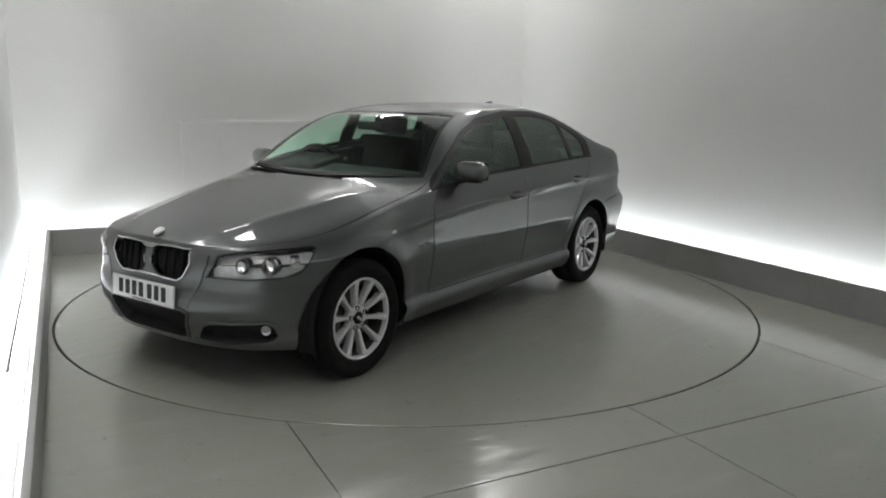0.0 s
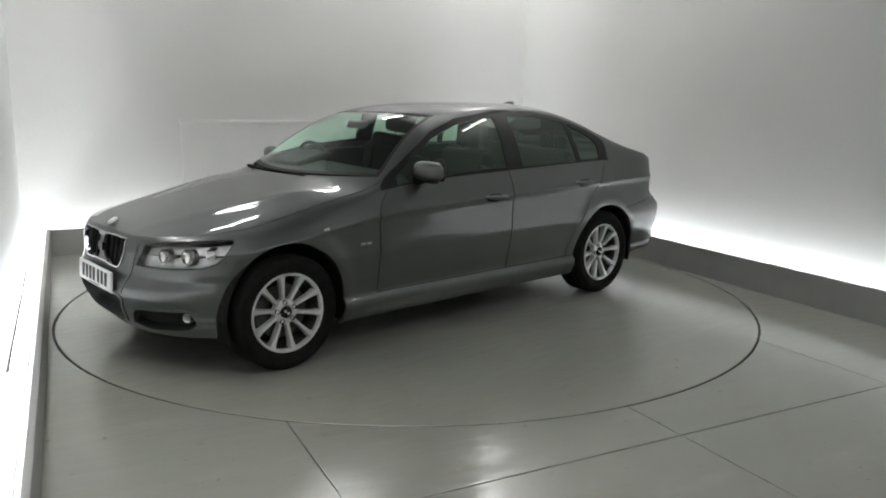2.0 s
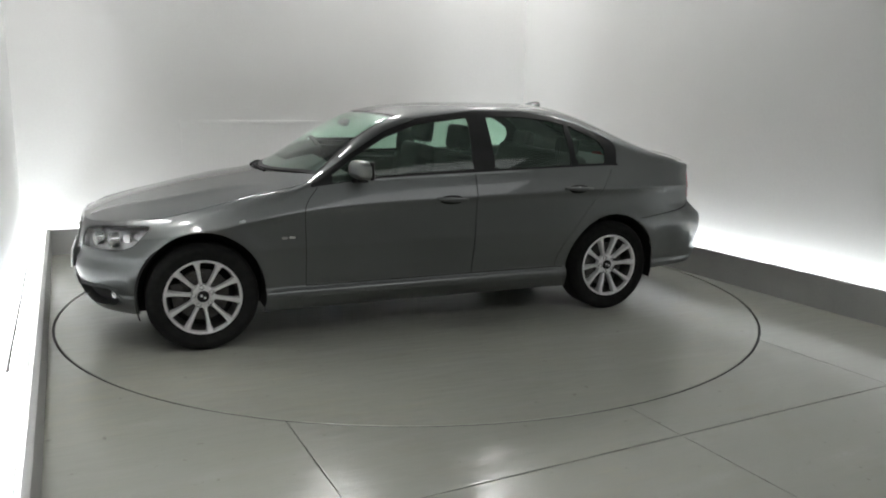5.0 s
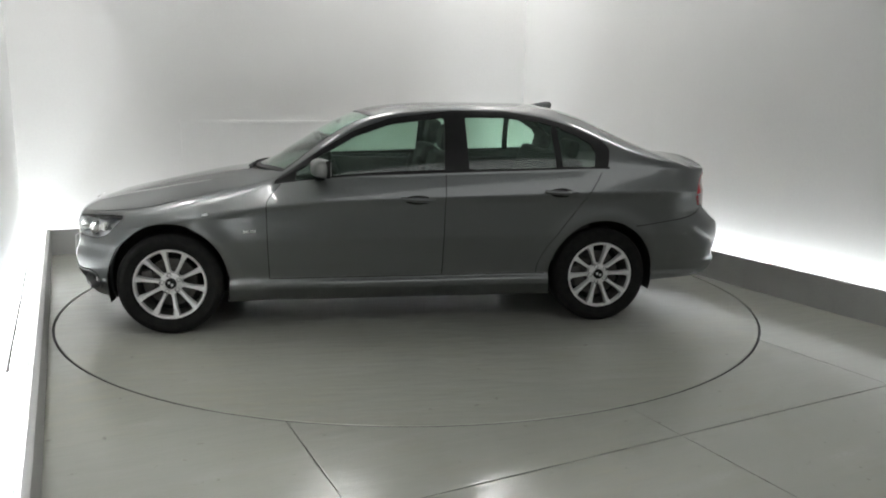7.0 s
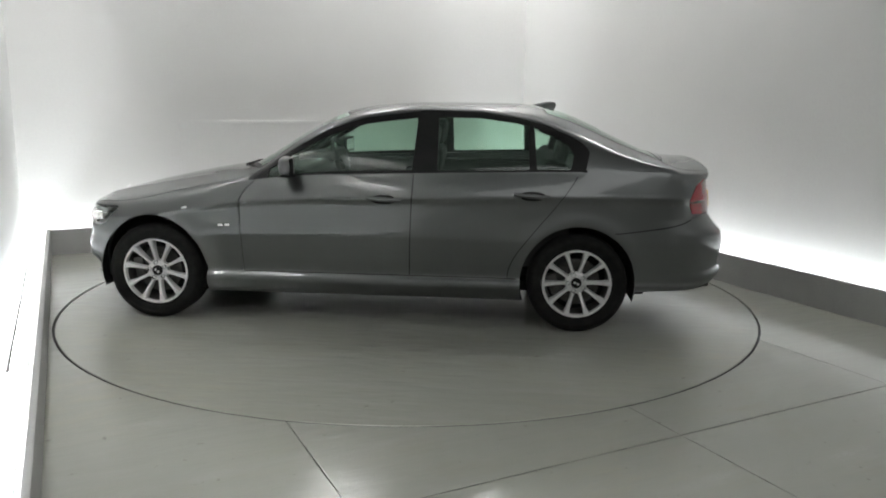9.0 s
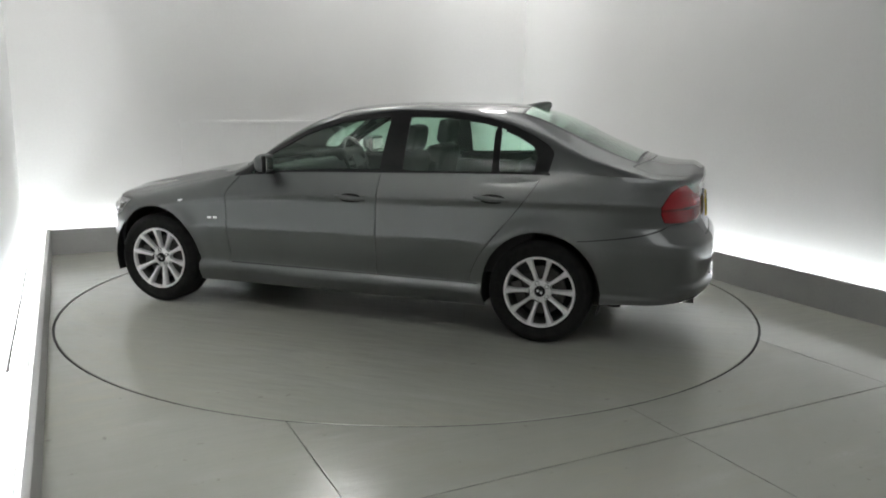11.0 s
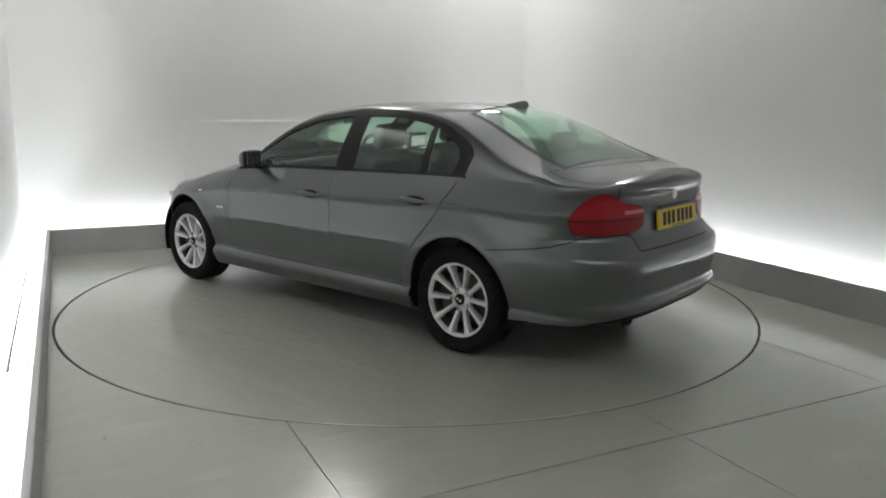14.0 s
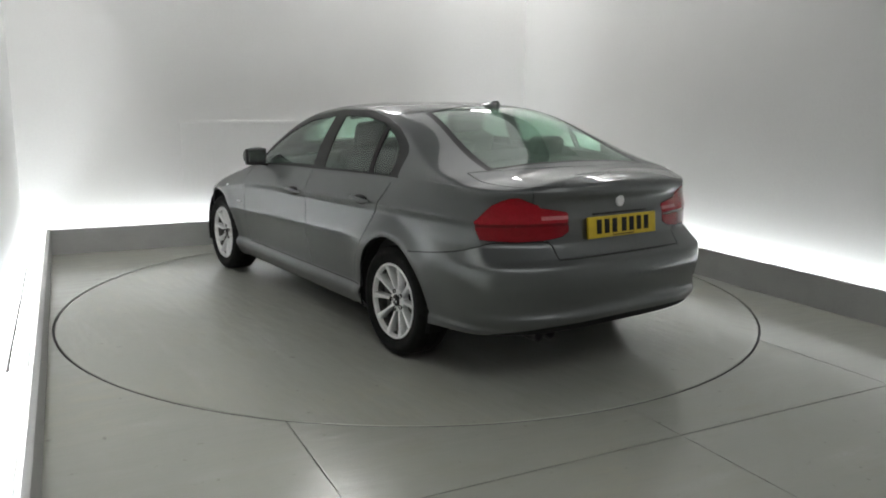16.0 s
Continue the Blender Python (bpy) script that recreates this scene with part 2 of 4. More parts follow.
def build_room():
    # walls
    room_box("wall_west", WL - 0.15, WL, NEAR, WF, -0.1, WALL_H, WALL, "pale grey painted studio wall washed by strip light", "wall")
    room_box("wall_east", WR, WR + 0.15, NEAR, WF, -0.1, WALL_H, WALL, "pale grey painted studio wall washed by strip light", "wall")
    room_box("wall_north", WL - 0.15, WR + 0.15, WF, WF + 0.15, -0.1, WALL_H, WALL, "pale grey painted studio back wall with soft glow", "wall")
    # unseen closing wall, its grey set by what the car reflects
    room_box("wall_south", WL - 0.15, WR + 0.15, NEAR - 0.15, NEAR, -0.1, WALL_H, DARK, "unseen grey wall added to close the room behind the camera", "wall")
    room_box("ceiling", WL - 0.15, WR + 0.15, NEAR - 0.15, WF + 0.15, WALL_H, WALL_H + 0.15, CEIL, "grey painted studio ceiling", "ceiling")
    # low plinths along three sides
    room_box("plinth_west", LEFT - PLINTH_T, LEFT, NEAR, FAR + PLINTH_T, -0.02, PLINTH_H, PLINTH, "low grey painted plinth hiding a strip light", "plinth", 0.006)
    room_box("plinth_east", RIGHT, RIGHT + PLINTH_T, NEAR, FAR + PLINTH_T, -0.02, PLINTH_H, PLINTH, "low grey painted plinth hiding a strip light", "plinth", 0.006)
    room_box("plinth_north", LEFT, RIGHT, FAR, FAR + PLINTH_T, -0.02, PLINTH_H - 0.002, PLINTH, "low grey painted plinth at the back wall", "plinth", 0.006)
    # trough floors behind the plinths
    room_box("trough_west", WL, LEFT - PLINTH_T, NEAR, WF, -0.1, 0.02, WALL, "white painted light trough behind the plinth", "trough")
    room_box("trough_east", RIGHT + PLINTH_T, WR, NEAR, WF, -0.1, 0.02, WALL, "white painted light trough behind the plinth", "trough")
    room_box("trough_north", LEFT - PLINTH_T, RIGHT + PLINTH_T, FAR + PLINTH_T, WF, -0.1, 0.02, WALL, "white painted light trough behind the plinth", "trough")


def build_lamp_screen():
    """An unseen board, added to hide the lamps along the west wall from the room and the car's glass."""
    t = thing("pelmet", "unseen white board added below the ceiling to screen the wall lamps", "pelmet")
    part("board", box(0.03, 6.4, 0.42, pose(0, 0, -0.21), 0.004), WALL, t)
    for y in (-2.9, -1.45, 0, 1.45, 2.9):
        part("bracket", box(0.03, 0.04, 0.30, pose(0.03, y, -0.15), 0.004), ALLOY, t)
    t.matrix_world = RM @ pose(-2.46, -0.45, WALL_H)
    return t


def wall_board():
    """A shallow board on the back wall, whose top edge is lit from below."""
    t = thing("wall_board", "pale painted wall board with upright grooves on the back wall", "panel")
    part("board", box(2.6, 0.016, 0.72, None, 0.003), WALL, t)
    part("top_rail", box(2.62, 0.034, 0.03, pose(0, -0.009, 0.372), 0.004), WALL, t, "thin rail along the top edge")
    first = part("batten", box(0.014, 0.003, 0.70, pose(0, -0.0095, 0), 0.001), WALL, t)
    for i in range(48):
        o = first if i == 0 else new("batten", first.data)
        o.parent = t
        o.matrix_basis = pose(-1.26 + i * 0.0535, 0, 0)
    t.matrix_world = RM @ pose(0.03, WF - 0.008, 0.845)
    return t


def strip_light(a0, a1, b0, b1, z):
    lamp = thing("strip_light", "white glowing strip light lying in the trough behind the plinth", "light", "strip lights behind the plinth")
    sx, sy = a1 - a0, b1 - b0
    part("housing", box(sx + 0.02, sy + 0.02, 0.03, pose(0, 0, -0.02), 0.004), ALLOY, lamp)
    part("diffuser", box(sx, sy, 0.03, pose(0, 0, 0.012), 0.008), STRIP, lamp, "glowing white diffuser")
    lamp.matrix_world = RM @ pose((a0 + a1) / 2, (b0 + b1) / 2, z)
    return lamp


def build_strips():
    for a, b0, n in ((LEFT - PLINTH_T - 0.13, -3.9, 4), (RIGHT + PLINTH_T + 0.07, -3.2, 4)):
        step = (FAR - b0) / n
        for i in range(n):
            strip_light(a, a + 0.06, b0 + i * step, b0 + (i + 1) * step - 0.03, 0.055)
    step = (RIGHT - LEFT) / 3
    for i in range(3):
        strip_light(LEFT + i * step, LEFT + (i + 1) * step - 0.03, FAR + PLINTH_T + 0.07, FAR + PLINTH_T + 0.13, 0.055)


def build_groove_line():
    """A slim bar along the trough, level with the top of the plinth, added to draw the thin groove line there."""
    t = thing("groove_line", "slim grey bar standing in for the thin groove line in the glowing trough", "rail")
    part("bar", box(0.010, 2.9, 0.014, pose(0, 0, 0), 0.003), STEEL, t)
    for y in (-1.3, 0.0, 1.3):
        part("post", box(0.008, 0.012, 0.21, pose(0, y, -0.110), 0.002), STEEL, t)
    t.matrix_world = RM @ pose(-2.626, 0.0, 0.235)
    return t


def ceiling_lamp(a, b, sx, sy, mat, label, category="light"):
    lamp = thing("ceiling_light", label, category, "ceiling lights of the studio")
    part("frame", box(sx + 0.06, sy + 0.06, 0.08, pose(0, 0, -0.04), 0.008), ALLOY, lamp)
    part("diffuser", box(sx, sy, 0.02, pose(0, 0, -0.088), 0.004), mat, lamp, "glowing white diffuser")
    lamp.matrix_world = RM @ pose(a, b, WALL_H)
    return lamp


def build_lamps():
    # the fittings at a = -2.62 and 2.55 are added to brighten the walls
    for a, b, sx, sy in ((-1.35, 1.65, 0.4, 0.16), (0.3, 2.6, 0.6, 0.2), (2.25, 2.40, 0.4, 0.25), (-2.62, 1.0, 0.14, 0.9), (-2.62, -0.9, 0.14, 0.9), (-2.62, -2.8, 0.14, 0.9), (2.55, -0.7, 0.10, 1.4)):
        ceiling_lamp(a, b, sx, sy, LAMP, "unseen short white light fitting with a metal frame on the ceiling")
    # WIDE is a fill added above the camera; PANEL gives the rear window its reflection
    for a, b, sx, sy, mat in ((1.2, 0.9, 1.9, 2.6, PANEL), (0.0, -5.5, 4.7, 2.6, WIDE)):
        ceiling_lamp(a, b, sx, sy, mat, "unseen broad glowing white panel added on the ceiling for soft light")


# ---------------------------------------------------------------- floor plates and turntable
def sheet_grid(x0, x1, y0, y1, step):
    nx, ny = max(1, round((x1 - x0) / step)), max(1, round((y1 - y0) / step))
    vs = [(x0 + (x1 - x0) * i / nx, y0 + (y1 - y0) * j / ny, 0, 0, 0, 1) for i in range(nx + 1) for j in range(ny + 1)]
    polys = [[i * (ny + 1) + j, (i + 1) * (ny + 1) + j, (i + 1) * (ny + 1) + j + 1, i * (ny + 1) + j + 1] for i in range(nx) for j in range(ny)]
    return Sheet(vs, polys)


def build_floor():
    g, h = 0.0026, 0.0044      # half the width of the seams
    tilt = radians(ROOM - PLATES)
    sh = sheet_grid(LEFT, RIGHT, NEAR, FAR, 0.11)

    def plate_a(v):
        return v[..., 0] * math.cos(tilt) - v[..., 1] * math.sin(tilt)

    def plate_b(v):
        return v[..., 0] * math.sin(tilt) + v[..., 1] * math.cos(tilt)

    rim = DISC_R + 0.015
    sh.cut(lambda v: np.hypot(v[:, 0], v[:, 1]) - rim)
    seams_a = (-1.525, 0.012, 1.477)
    seams_b = (-4.34, -2.838)
    outside = lambda c: np.hypot(c[0], c[1]) > rim and c[1] < 0.4
    for s in seams_a:
        for e in (-g, g):
            sh.cut(lambda v: plate_a(v) - s - e, outside)
    for s in seams_b:
        for e in (-h, h):
            sh.cut(lambda v: plate_b(v) - s - e, outside)

    def name_of(c):
        if np.hypot(c[0], c[1]) < rim:
            return "hole"
        if c[1] > 0.4:
            return "slab 9"
        a, b = plate_a(c), plate_b(c)
        if any(abs(a - s) < g for s in seams_a) or any(abs(b - s) < h for s in seams_b):
            return "seam"
        i, j = sum(a > s for s in seams_a), sum(b > s for s in seams_b)
        return "slab 9" if j == 2 and i in (0, 3) else "slab %d %d" % (i, j)

    sh.sort(name_of)
    base = room_box("floor", LEFT, RIGHT, NEAR, FAR, -0.10, -0.03, PIT, "grey painted studio floor of large plates round the turntable", "floor")
    for name in sorted(sh.bins):
        if name in ("hole", "seam"):
            continue
        me = sh.mesh([name], flange=0.028)
        me.transform(pose(-(LEFT + RIGHT) / 2, -(NEAR + FAR) / 2, 0.065))
        ob = panel("floor_plate", me, FLOOR, base)
    return base


def build_turntable():
    t = thing("turntable", "large round grey painted turntable set flush in the floor", "turntable")
    bm = bmesh.new()
    n = 160
    prof = ((DISC_R, -0.03), (DISC_R, -0.003), (DISC_R - 0.003, 0.0))
    rings = [[bm.verts.new((r * math.cos(2 * math.pi * i / n), r * math.sin(2 * math.pi * i / n), z)) for i in range(n)] for r, z in prof]
    for a, b in zip(rings, rings[1:]):
        for i in range(n):
            bm.faces.new((a[i], a[(i + 1) % n], b[(i + 1) % n], b[i]))
    bm.faces.new(rings[-1])
    part("disc", bm, FLOOR, t)
    part("edge_band", lathe(((DISC_R + 0.001, -0.03), (DISC_R + 0.003, -0.029), (DISC_R + 0.003, -0.005), (DISC_R + 0.0005, -0.004)), 160, "Z"), PIT, t, "dark metal band round the edge")
    return t


# ---------------------------------------------------------------- the car: its outer skin
# x forward from the middle of the wheelbase, y to its left, z up from the ground
AXLE, WHEEL_Z, TRACK = 1.38, 0.315, 0.760
F0, R0 = 1.15, -1.75          # where the nose and the tail begin to round
FN, RN = 3.0, 2.6             # how square the nose and the tail are in plan
NOSE = ((0.17, 1.96), (0.24, 2.01), (0.30, 2.046), (0.37, 2.074), (0.43, 2.083), (0.465, 2.079), (0.50, 2.064), (0.53, 2.051), (0.565, 2.046), (0.64, 2.044), (0.69, 2.034), (0.73, 2.012), (0.77, 1.97))
TAIL = ((0.18, -2.20), (0.30, -2.325), (0.355, -2.372), (0.383, -2.378), (0.408, -2.362), (0.43, -2.358), (0.55, -2.375), (0.63, -2.365), (0.68, -2.325), (0.75, -2.295),
        (0.85, -2.285), (0.905, -2.272), (0.95, -2.270), (0.985, -2.288), (1.005, -2.289), (1.03, -2.255))
WIDTH = ((0.17, 0.785), (0.205, 0.828), (0.25, 0.856), (0.285, 0.873), (0.308, 0.871), (0.340, 0.847), (0.45, 0.866), (0.55, 0.884), (0.60, 0.8905), (0.63, 0.8900), (0.71, 0.8875),
         (0.79, 0.8872), (0.822, 0.8935), (0.834, 0.8985), (0.843, 0.8955), (0.91, 0.868), (0.98, 0.835))
BOTTOM = ((-2.36, 0.30), (-1.75, 0.275), (-1.0, 0.19), (1.0, 0.19), (1.75, 0.215), (2.16, 0.225))
SHOULDER = ((2.07, 0.722), (1.92, 0.734), (1.62, 0.756), (1.38, 0.800), (1.15, 0.854), (0.90, 0.903), (0.69, 0.936), (0.33, 0.968),
            (-0.38, 0.991), (-1.34, 1.020), (-1.75, 1.030), (-2.0, 1.030), (-2.25, 1.008))
CENTRE = ((2.03, 0.735), (1.98, 0.752), (1.90, 0.785), (1.50, 0.886), (1.15, 0.957), (0.95, 0.985), (0.87, 1.005), (0.637, 1.142), (0.42, 1.274),
          (0.201, 1.376), (-0.09, 1.426), (-0.5, 1.442), (-0.918, 1.440), (-1.152, 1.420), (-1.347, 1.368), (-1.659, 1.225), (-1.92, 1.112),
          (-2.0, 1.090), (-2.203, 1.070), (-2.25, 1.050))
RAIL = ((0.80, 0.93), (0.69, 0.970), (0.472, 1.135), (0.25, 1.268), (0.0, 1.352), (-0.397, 1.398), (-0.7, 1.394), (-1.0, 1.358),
        (-1.25, 1.285), (-1.45, 1.20), (-1.7, 1.108), (-1.95, 1.05))
ARCH = {1: (AXLE, 0.357, 0.387), -1: (-AXLE, 0.362, 0.374)}
def section_width(x, z, shoulder):
    """Half the car's width at x and z, with the shoulder brought to one level, and the lips of the wheel arches."""
    w = np.clip((z - 0.5) / (shoulder - 0.5), 0, 1)
    level = z + (0.98 - shoulder) * w * w * (3 - 2 * w)
    y = curve_at(WIDTH, level)
    y = y + 0.026 * np.clip((-1.2 - x) / 0.6, 0, 1) * np.clip((level - 0.85) / 0.13, 0, 1)
    y = y - np.clip((np.abs(x) - 1.0) / 0.15, 0, 1) * (0.020 * np.exp(-((z - 0.295) / 0.035) ** 2) + 0.012 * np.clip((0.36 - z) / 0.1, 0, 1))
    for cx, a, b in ARCH.values():
        r = np.hypot((x - cx) / a, (z - WHEEL_Z) / b)
        y = y + 0.014 * np.exp(-((r - 1.06) / 0.16) ** 2) * (z > 0.1)
    return y


def outline(kind, s, z, shoulder):
    """A point of the plan at that height: kind 1 on the nose, 0 along the side, -1 on the tail."""
    if kind == 0:
        return s, section_width(s, z, shoulder)
    x0, n, tip = (F0, FN, curve_at(NOSE, z)) if kind > 0 else (R0, RN + 0.9 * float(np.clip((0.74 - z) / 0.09, 0, 1)), curve_at(TAIL, z))
    dx = (tip - x0) * math.sin(s) ** (2 / n)
    x = x0 + dx
    y = section_width(x if kind < 0 else min(x, 1.9), z, shoulder) * max(0.0, math.cos(s)) ** (2 / n)
    return x, y


def skin():
    columns = []
    n = 34
    for i in range(n + 1):
        columns.append((1, math.pi / 2 * (1 - i / n) ** 1.0))
    m = 96
    columns += [(0, F0 + (R0 - F0) * i / m) for i in range(1, m)]
    columns += [(-1, math.pi / 2 * i / n) for i in range(n + 1)]
    NS, NG, NT = 66, 14, 26
    rows = []
    for kind, s in columns:
        xm = outline(kind, s, 0.62, 0.8)[0]
        sh = float(curve_at(SHOULDER, xm))
        bot = float(curve_at(BOTTOM, xm))
        col = []
        for j in range(NS + 1):
            z = bot + (sh - bot) * j / NS
            x, y = outline(kind, s, z, sh)
            col.append([x, y, z, j / NS])
        ex, ey = col[-1][:2]
        # the side windows
        rz = float(curve_at(RAIL, ex)) if -1.95 < ex < 0.80 else sh
        rz = max(rz, sh + 0.006)
        ry = max(0.0, ey - (rz - sh) * 0.51 - 0.008 * min(1, ey / 0.3))
        for j in range(1, NG + 1):
            w = j / NG
            bow = 0.022 * (rz - sh) / 0.4 * 4 * w * (1 - w)
            col.append([ex, ey + (ry - ey) * w + bow, sh + (rz - sh) * w, 1 + w])
        # hood, windscreen, roof, rear window, deck
        if kind > 0:
            cx = F0 + (2.015 - F0) * (math.sin(s) ** (2 / FN)) ** 0.9
        elif kind < 0:
            cx = R0 + (-2.268 - R0) * math.sin(s) ** (2 / RN)
        else:
            cx = s
        cz = max(float(curve_at(CENTRE, cx)), rz) if abs(kind) else float(curve_at(CENTRE, cx))
        p = 2.4
        for j in range(1, NT + 1):
            w = j / NT
            x = ex + (cx - ex) * w
            z = rz + (cz - rz) * (1 - (1 - w) ** p)
            col.append([x, ry * (1 - w), z, 2 + w])
        rows.append(col)
    a = np.array(rows)                     # columns, rows, (x, y, z, level)
    # soften the shoulder and the roof rail
    for k in range(3):
        b = a[:, :, :3]
        sm = b.copy()
        sm[:, 1:-1] = (b[:, :-2] + 2 * b[:, 1:-1] + b[:, 2:]) / 4
        w = np.zeros(a.shape[1])
        w[NS - 5:NS + 3] = 1.0
        w[NS + NG - 2:NS + NG + 4] = 1.0
        soft = np.clip((a[:, NS, 0] - 0.8) * 20, 0, 1) + 0.35 * np.clip((-1.85 - a[:, NS, 0]) * 10, 0, 1)
        ww = np.where((np.arange(a.shape[1]) > NS + 4)[None], np.where(a[:, NS, :1] < -1.95, 0.5, 1.0) * w[None], soft[:, None] * w[None])
        a[:, :, :3] = b + (sm - b) * ww[..., None]
    # round the shoulder of the wings and bonnet
    for i in range(a.shape[0]):
        ex = a[i, NS, 0]
        near = min(max((ex - 0.80) / 0.25, 0), 1) * min(max((2.06 - ex) / 0.35, 0.25), 1)
        if near <= 0:
            continue
        q = a[i, NS - 20:, :3].copy()
        ds = np.linalg.norm(np.diff(q, axis=0), axis=1)
        arc = np.concatenate([[0], np.cumsum(ds)])
        arc -= arc[20]
        mass = np.concatenate([[0], ds]) / 2 + np.concatenate([ds, [0]]) / 2 + 1e-9
        g = np.exp(-((arc[:, None] - arc[None]) / (0.055 * near)) ** 2 / 2) * mass[None]
        soft = (g[:, :, None] * q[None]).sum(1) / g.sum(1)[:, None]
        fade = np.exp(-(arc / (0.13 * near)) ** 4)[:, None]
        a[i, NS - 20:, :3] = q + (soft - q) * fade
    sm = a[:, :, :3].copy()
    for k in range(3):                     # soften along the car above the shoulder
        t = sm.copy()
        t[1:-1] = (sm[:-2] + 2 * sm[1:-1] + sm[2:]) / 4
        sm[:, NS + 2:] = t[:, NS + 2:]
    a[:, :, :3] = sm
    # two raised creases along the bonnet and one along the boot lid's edge
    xx, yy = a[:, :, 0], a[:, :, 1]
    line = 0.30 + 0.30 * np.clip((1.98 - xx) / 1.0, 0, 1) ** 0.8
    on = np.clip((xx - 0.95) / 0.2, 0, 1) * np.clip((2.0 - xx) / 0.1, 0, 1) * (a[:, :, 3] > 2.04)
    a[:, :, 2] += 0.010 * on * np.exp(-np.abs((yy - line) / 0.05) ** 1.5)
    lip = np.exp(-((xx + 2.215) / 0.05) ** 2) * (a[:, :, 3] > 2.0) * np.clip((0.74 - yy) / 0.35, 0, 1)
    a[:, :, 2] += 0.010 * lip
    a[0, :, 1] = 0
    a[-1, :, 1] = 0
    a[:, -1, 1] = 0
    # normals
    du = np.gradient(a[:, :, :3], axis=0)
    dv = np.gradient(a[:, :, :3], axis=1)
    nn = np.cross(dv, du)
    ln = np.linalg.norm(nn, axis=2, keepdims=True)
    nn = np.where(ln > 1e-9, nn / np.maximum(ln, 1e-9), np.array([0, 0, 1.0]))
    mid = nn[70, 15]
    if mid[1] < 0:
        nn = -nn
    nn[0, :, 1] = 0
    nn[-1, :, 1] = 0
    # lengths along the plan from the nose and from the tail
    j = NS // 2
    step = np.hypot(np.diff(a[:, j, 0]), np.diff(a[:, j, 1]))
    pf = np.concatenate([[0], np.cumsum(step)])
    pr = pf[-1] - pf
    verts, polys = [], []
    nc, nr = a.shape[:2]
    for i in range(nc):
        for k in range(nr):
            verts.append((*a[i, k, :3], *nn[i, k], pf[i], pr[i], a[i, k, 3]))
    for i in range(nc - 1):
        for k in range(nr - 1):
            q = [i * nr + k, i * nr + k + 1, (i + 1) * nr + k + 1, (i + 1) * nr + k]
            polys.append(q)
    v0, v1, v2 = (np.array(verts[q][:3]) for q in polys[70 * (nr - 1) + 15][:3])
    if np.dot(np.cross(v1 - v0, v2 - v1), verts[polys[70 * (nr - 1) + 15][0]][3:6]) < 0:
        polys = [q[::-1] for q in polys]
    # drop the points that fall together at the nose and tail
    good = []
    pts = np.array([w[:3] for w in verts])
    for q in polys:
        r = [q[0]]
        for i in q[1:]:
            if np.abs(pts[i] - pts[r[-1]]).max() > 1e-6:
                r.append(i)
        if len(r) > 2 and np.abs(pts[r[0]] - pts[r[-1]]).max() < 1e-6:
            r.pop()
        if len(r) > 2:
            good.append(r)
    return Sheet(verts, good)


# fields on the skin: v = x y z, normal (3), length from nose, length from tail, level
def hull(points, iu, iv):
    """Negative inside a convex outline of (u, v) points, given clockwise or not."""
    pts = np.array(points, float)
    area = np.sum(pts[:, 0] * np.roll(pts[:, 1], -1) - np.roll(pts[:, 0], -1) * pts[:, 1])
    if area < 0:
        pts = pts[::-1]

    def field(v):
        u, w = v[..., iu], v[..., iv]
        f = None
        for a, b in zip(pts, np.roll(pts, -1, 0)):
            d = (b - a) / np.linalg.norm(b - a)
            g = (u - a[0]) * d[1] - (w - a[1]) * d[0]
            f = g if f is None else np.maximum(f, g)
        return f
    return field


def union(*fs):
    def field(v):
        f = fs[0](v)
        for g in fs[1:]:
            f = np.minimum(f, g(v))
        return f
    return field


X, Y, Z, PF, PR, LV = 0, 1, 2, 6, 7, 8
GAP = 0.0032
arch_front = lambda v: np.where(v[..., LV] < 1.0, np.hypot((v[..., X] - AXLE) / 0.357, (v[..., Z] - WHEEL_Z) / 0.387) - 1, 1.0)
arch_rear = lambda v: np.where(v[..., LV] < 1.0, np.hypot((v[..., X] + AXLE) / 0.362, (v[..., Z] - WHEEL_Z) / 0.374) - 1, 1.0)
door_front = lambda v: v[..., X] - curve_at(((0.2, 0.775), (0.36, 0.782), (0.80, 0.786), (0.86, 0.76), (0.93, 0.70), (1.0, 0.66)), v[..., Z])
door_mid = lambda v: v[..., X] - curve_at(((0.2, -0.308), (0.36, -0.311), (0.98, -0.334), (1.0, -0.336)), v[..., Z])
door_rear = lambda v: v[..., X] - curve_at(((0.2, -0.93), (0.38, -0.942), (0.48, -0.98), (0.635, -1.09), (0.86, -1.27), (1.02, -1.37), (1.1, -1.40)), v[..., Z])
sill = lambda v: v[..., Z] - 0.338
rear_bumper = lambda v: v[..., Z] - curve_at(((0.0, 0.672), (0.46, 0.674), (0.585, 0.760), (0.80, 0.758), (0.88, 0.735), (1.05, 0.70), (1.4, 0.652)), v[..., PR])
hood_side = lambda v: v[..., LV] - curve_at(((0.0, 2.0), (0.40, 2.002), (0.9, 2.05), (1.25, 2.055), (2.2, 2.03)), v[..., PF])
hood_back = lambda v: v[..., X] - (0.955 - 0.30 * (v[..., Y] / 0.78) ** 2)
screen_low = lambda v: v[..., X] - (0.905 - 0.24 * (v[..., Y] / 0.78) ** 2)
screen_top = lambda v: v[..., X] - (0.205 - 0.10 * (v[..., Y] / 0.52) ** 2)
screen_side = lambda v: v[..., LV] - curve_at(((0.05, 2.15), (0.3, 2.13), (0.7, 2.09)), v[..., X])
rear_top = lambda v: v[..., X] + (1.135 + 0.02 * (v[..., Y] / 0.45) ** 2)
rear_low = lambda v: v[..., X] + (1.905 + 0.0 * v[..., Y])
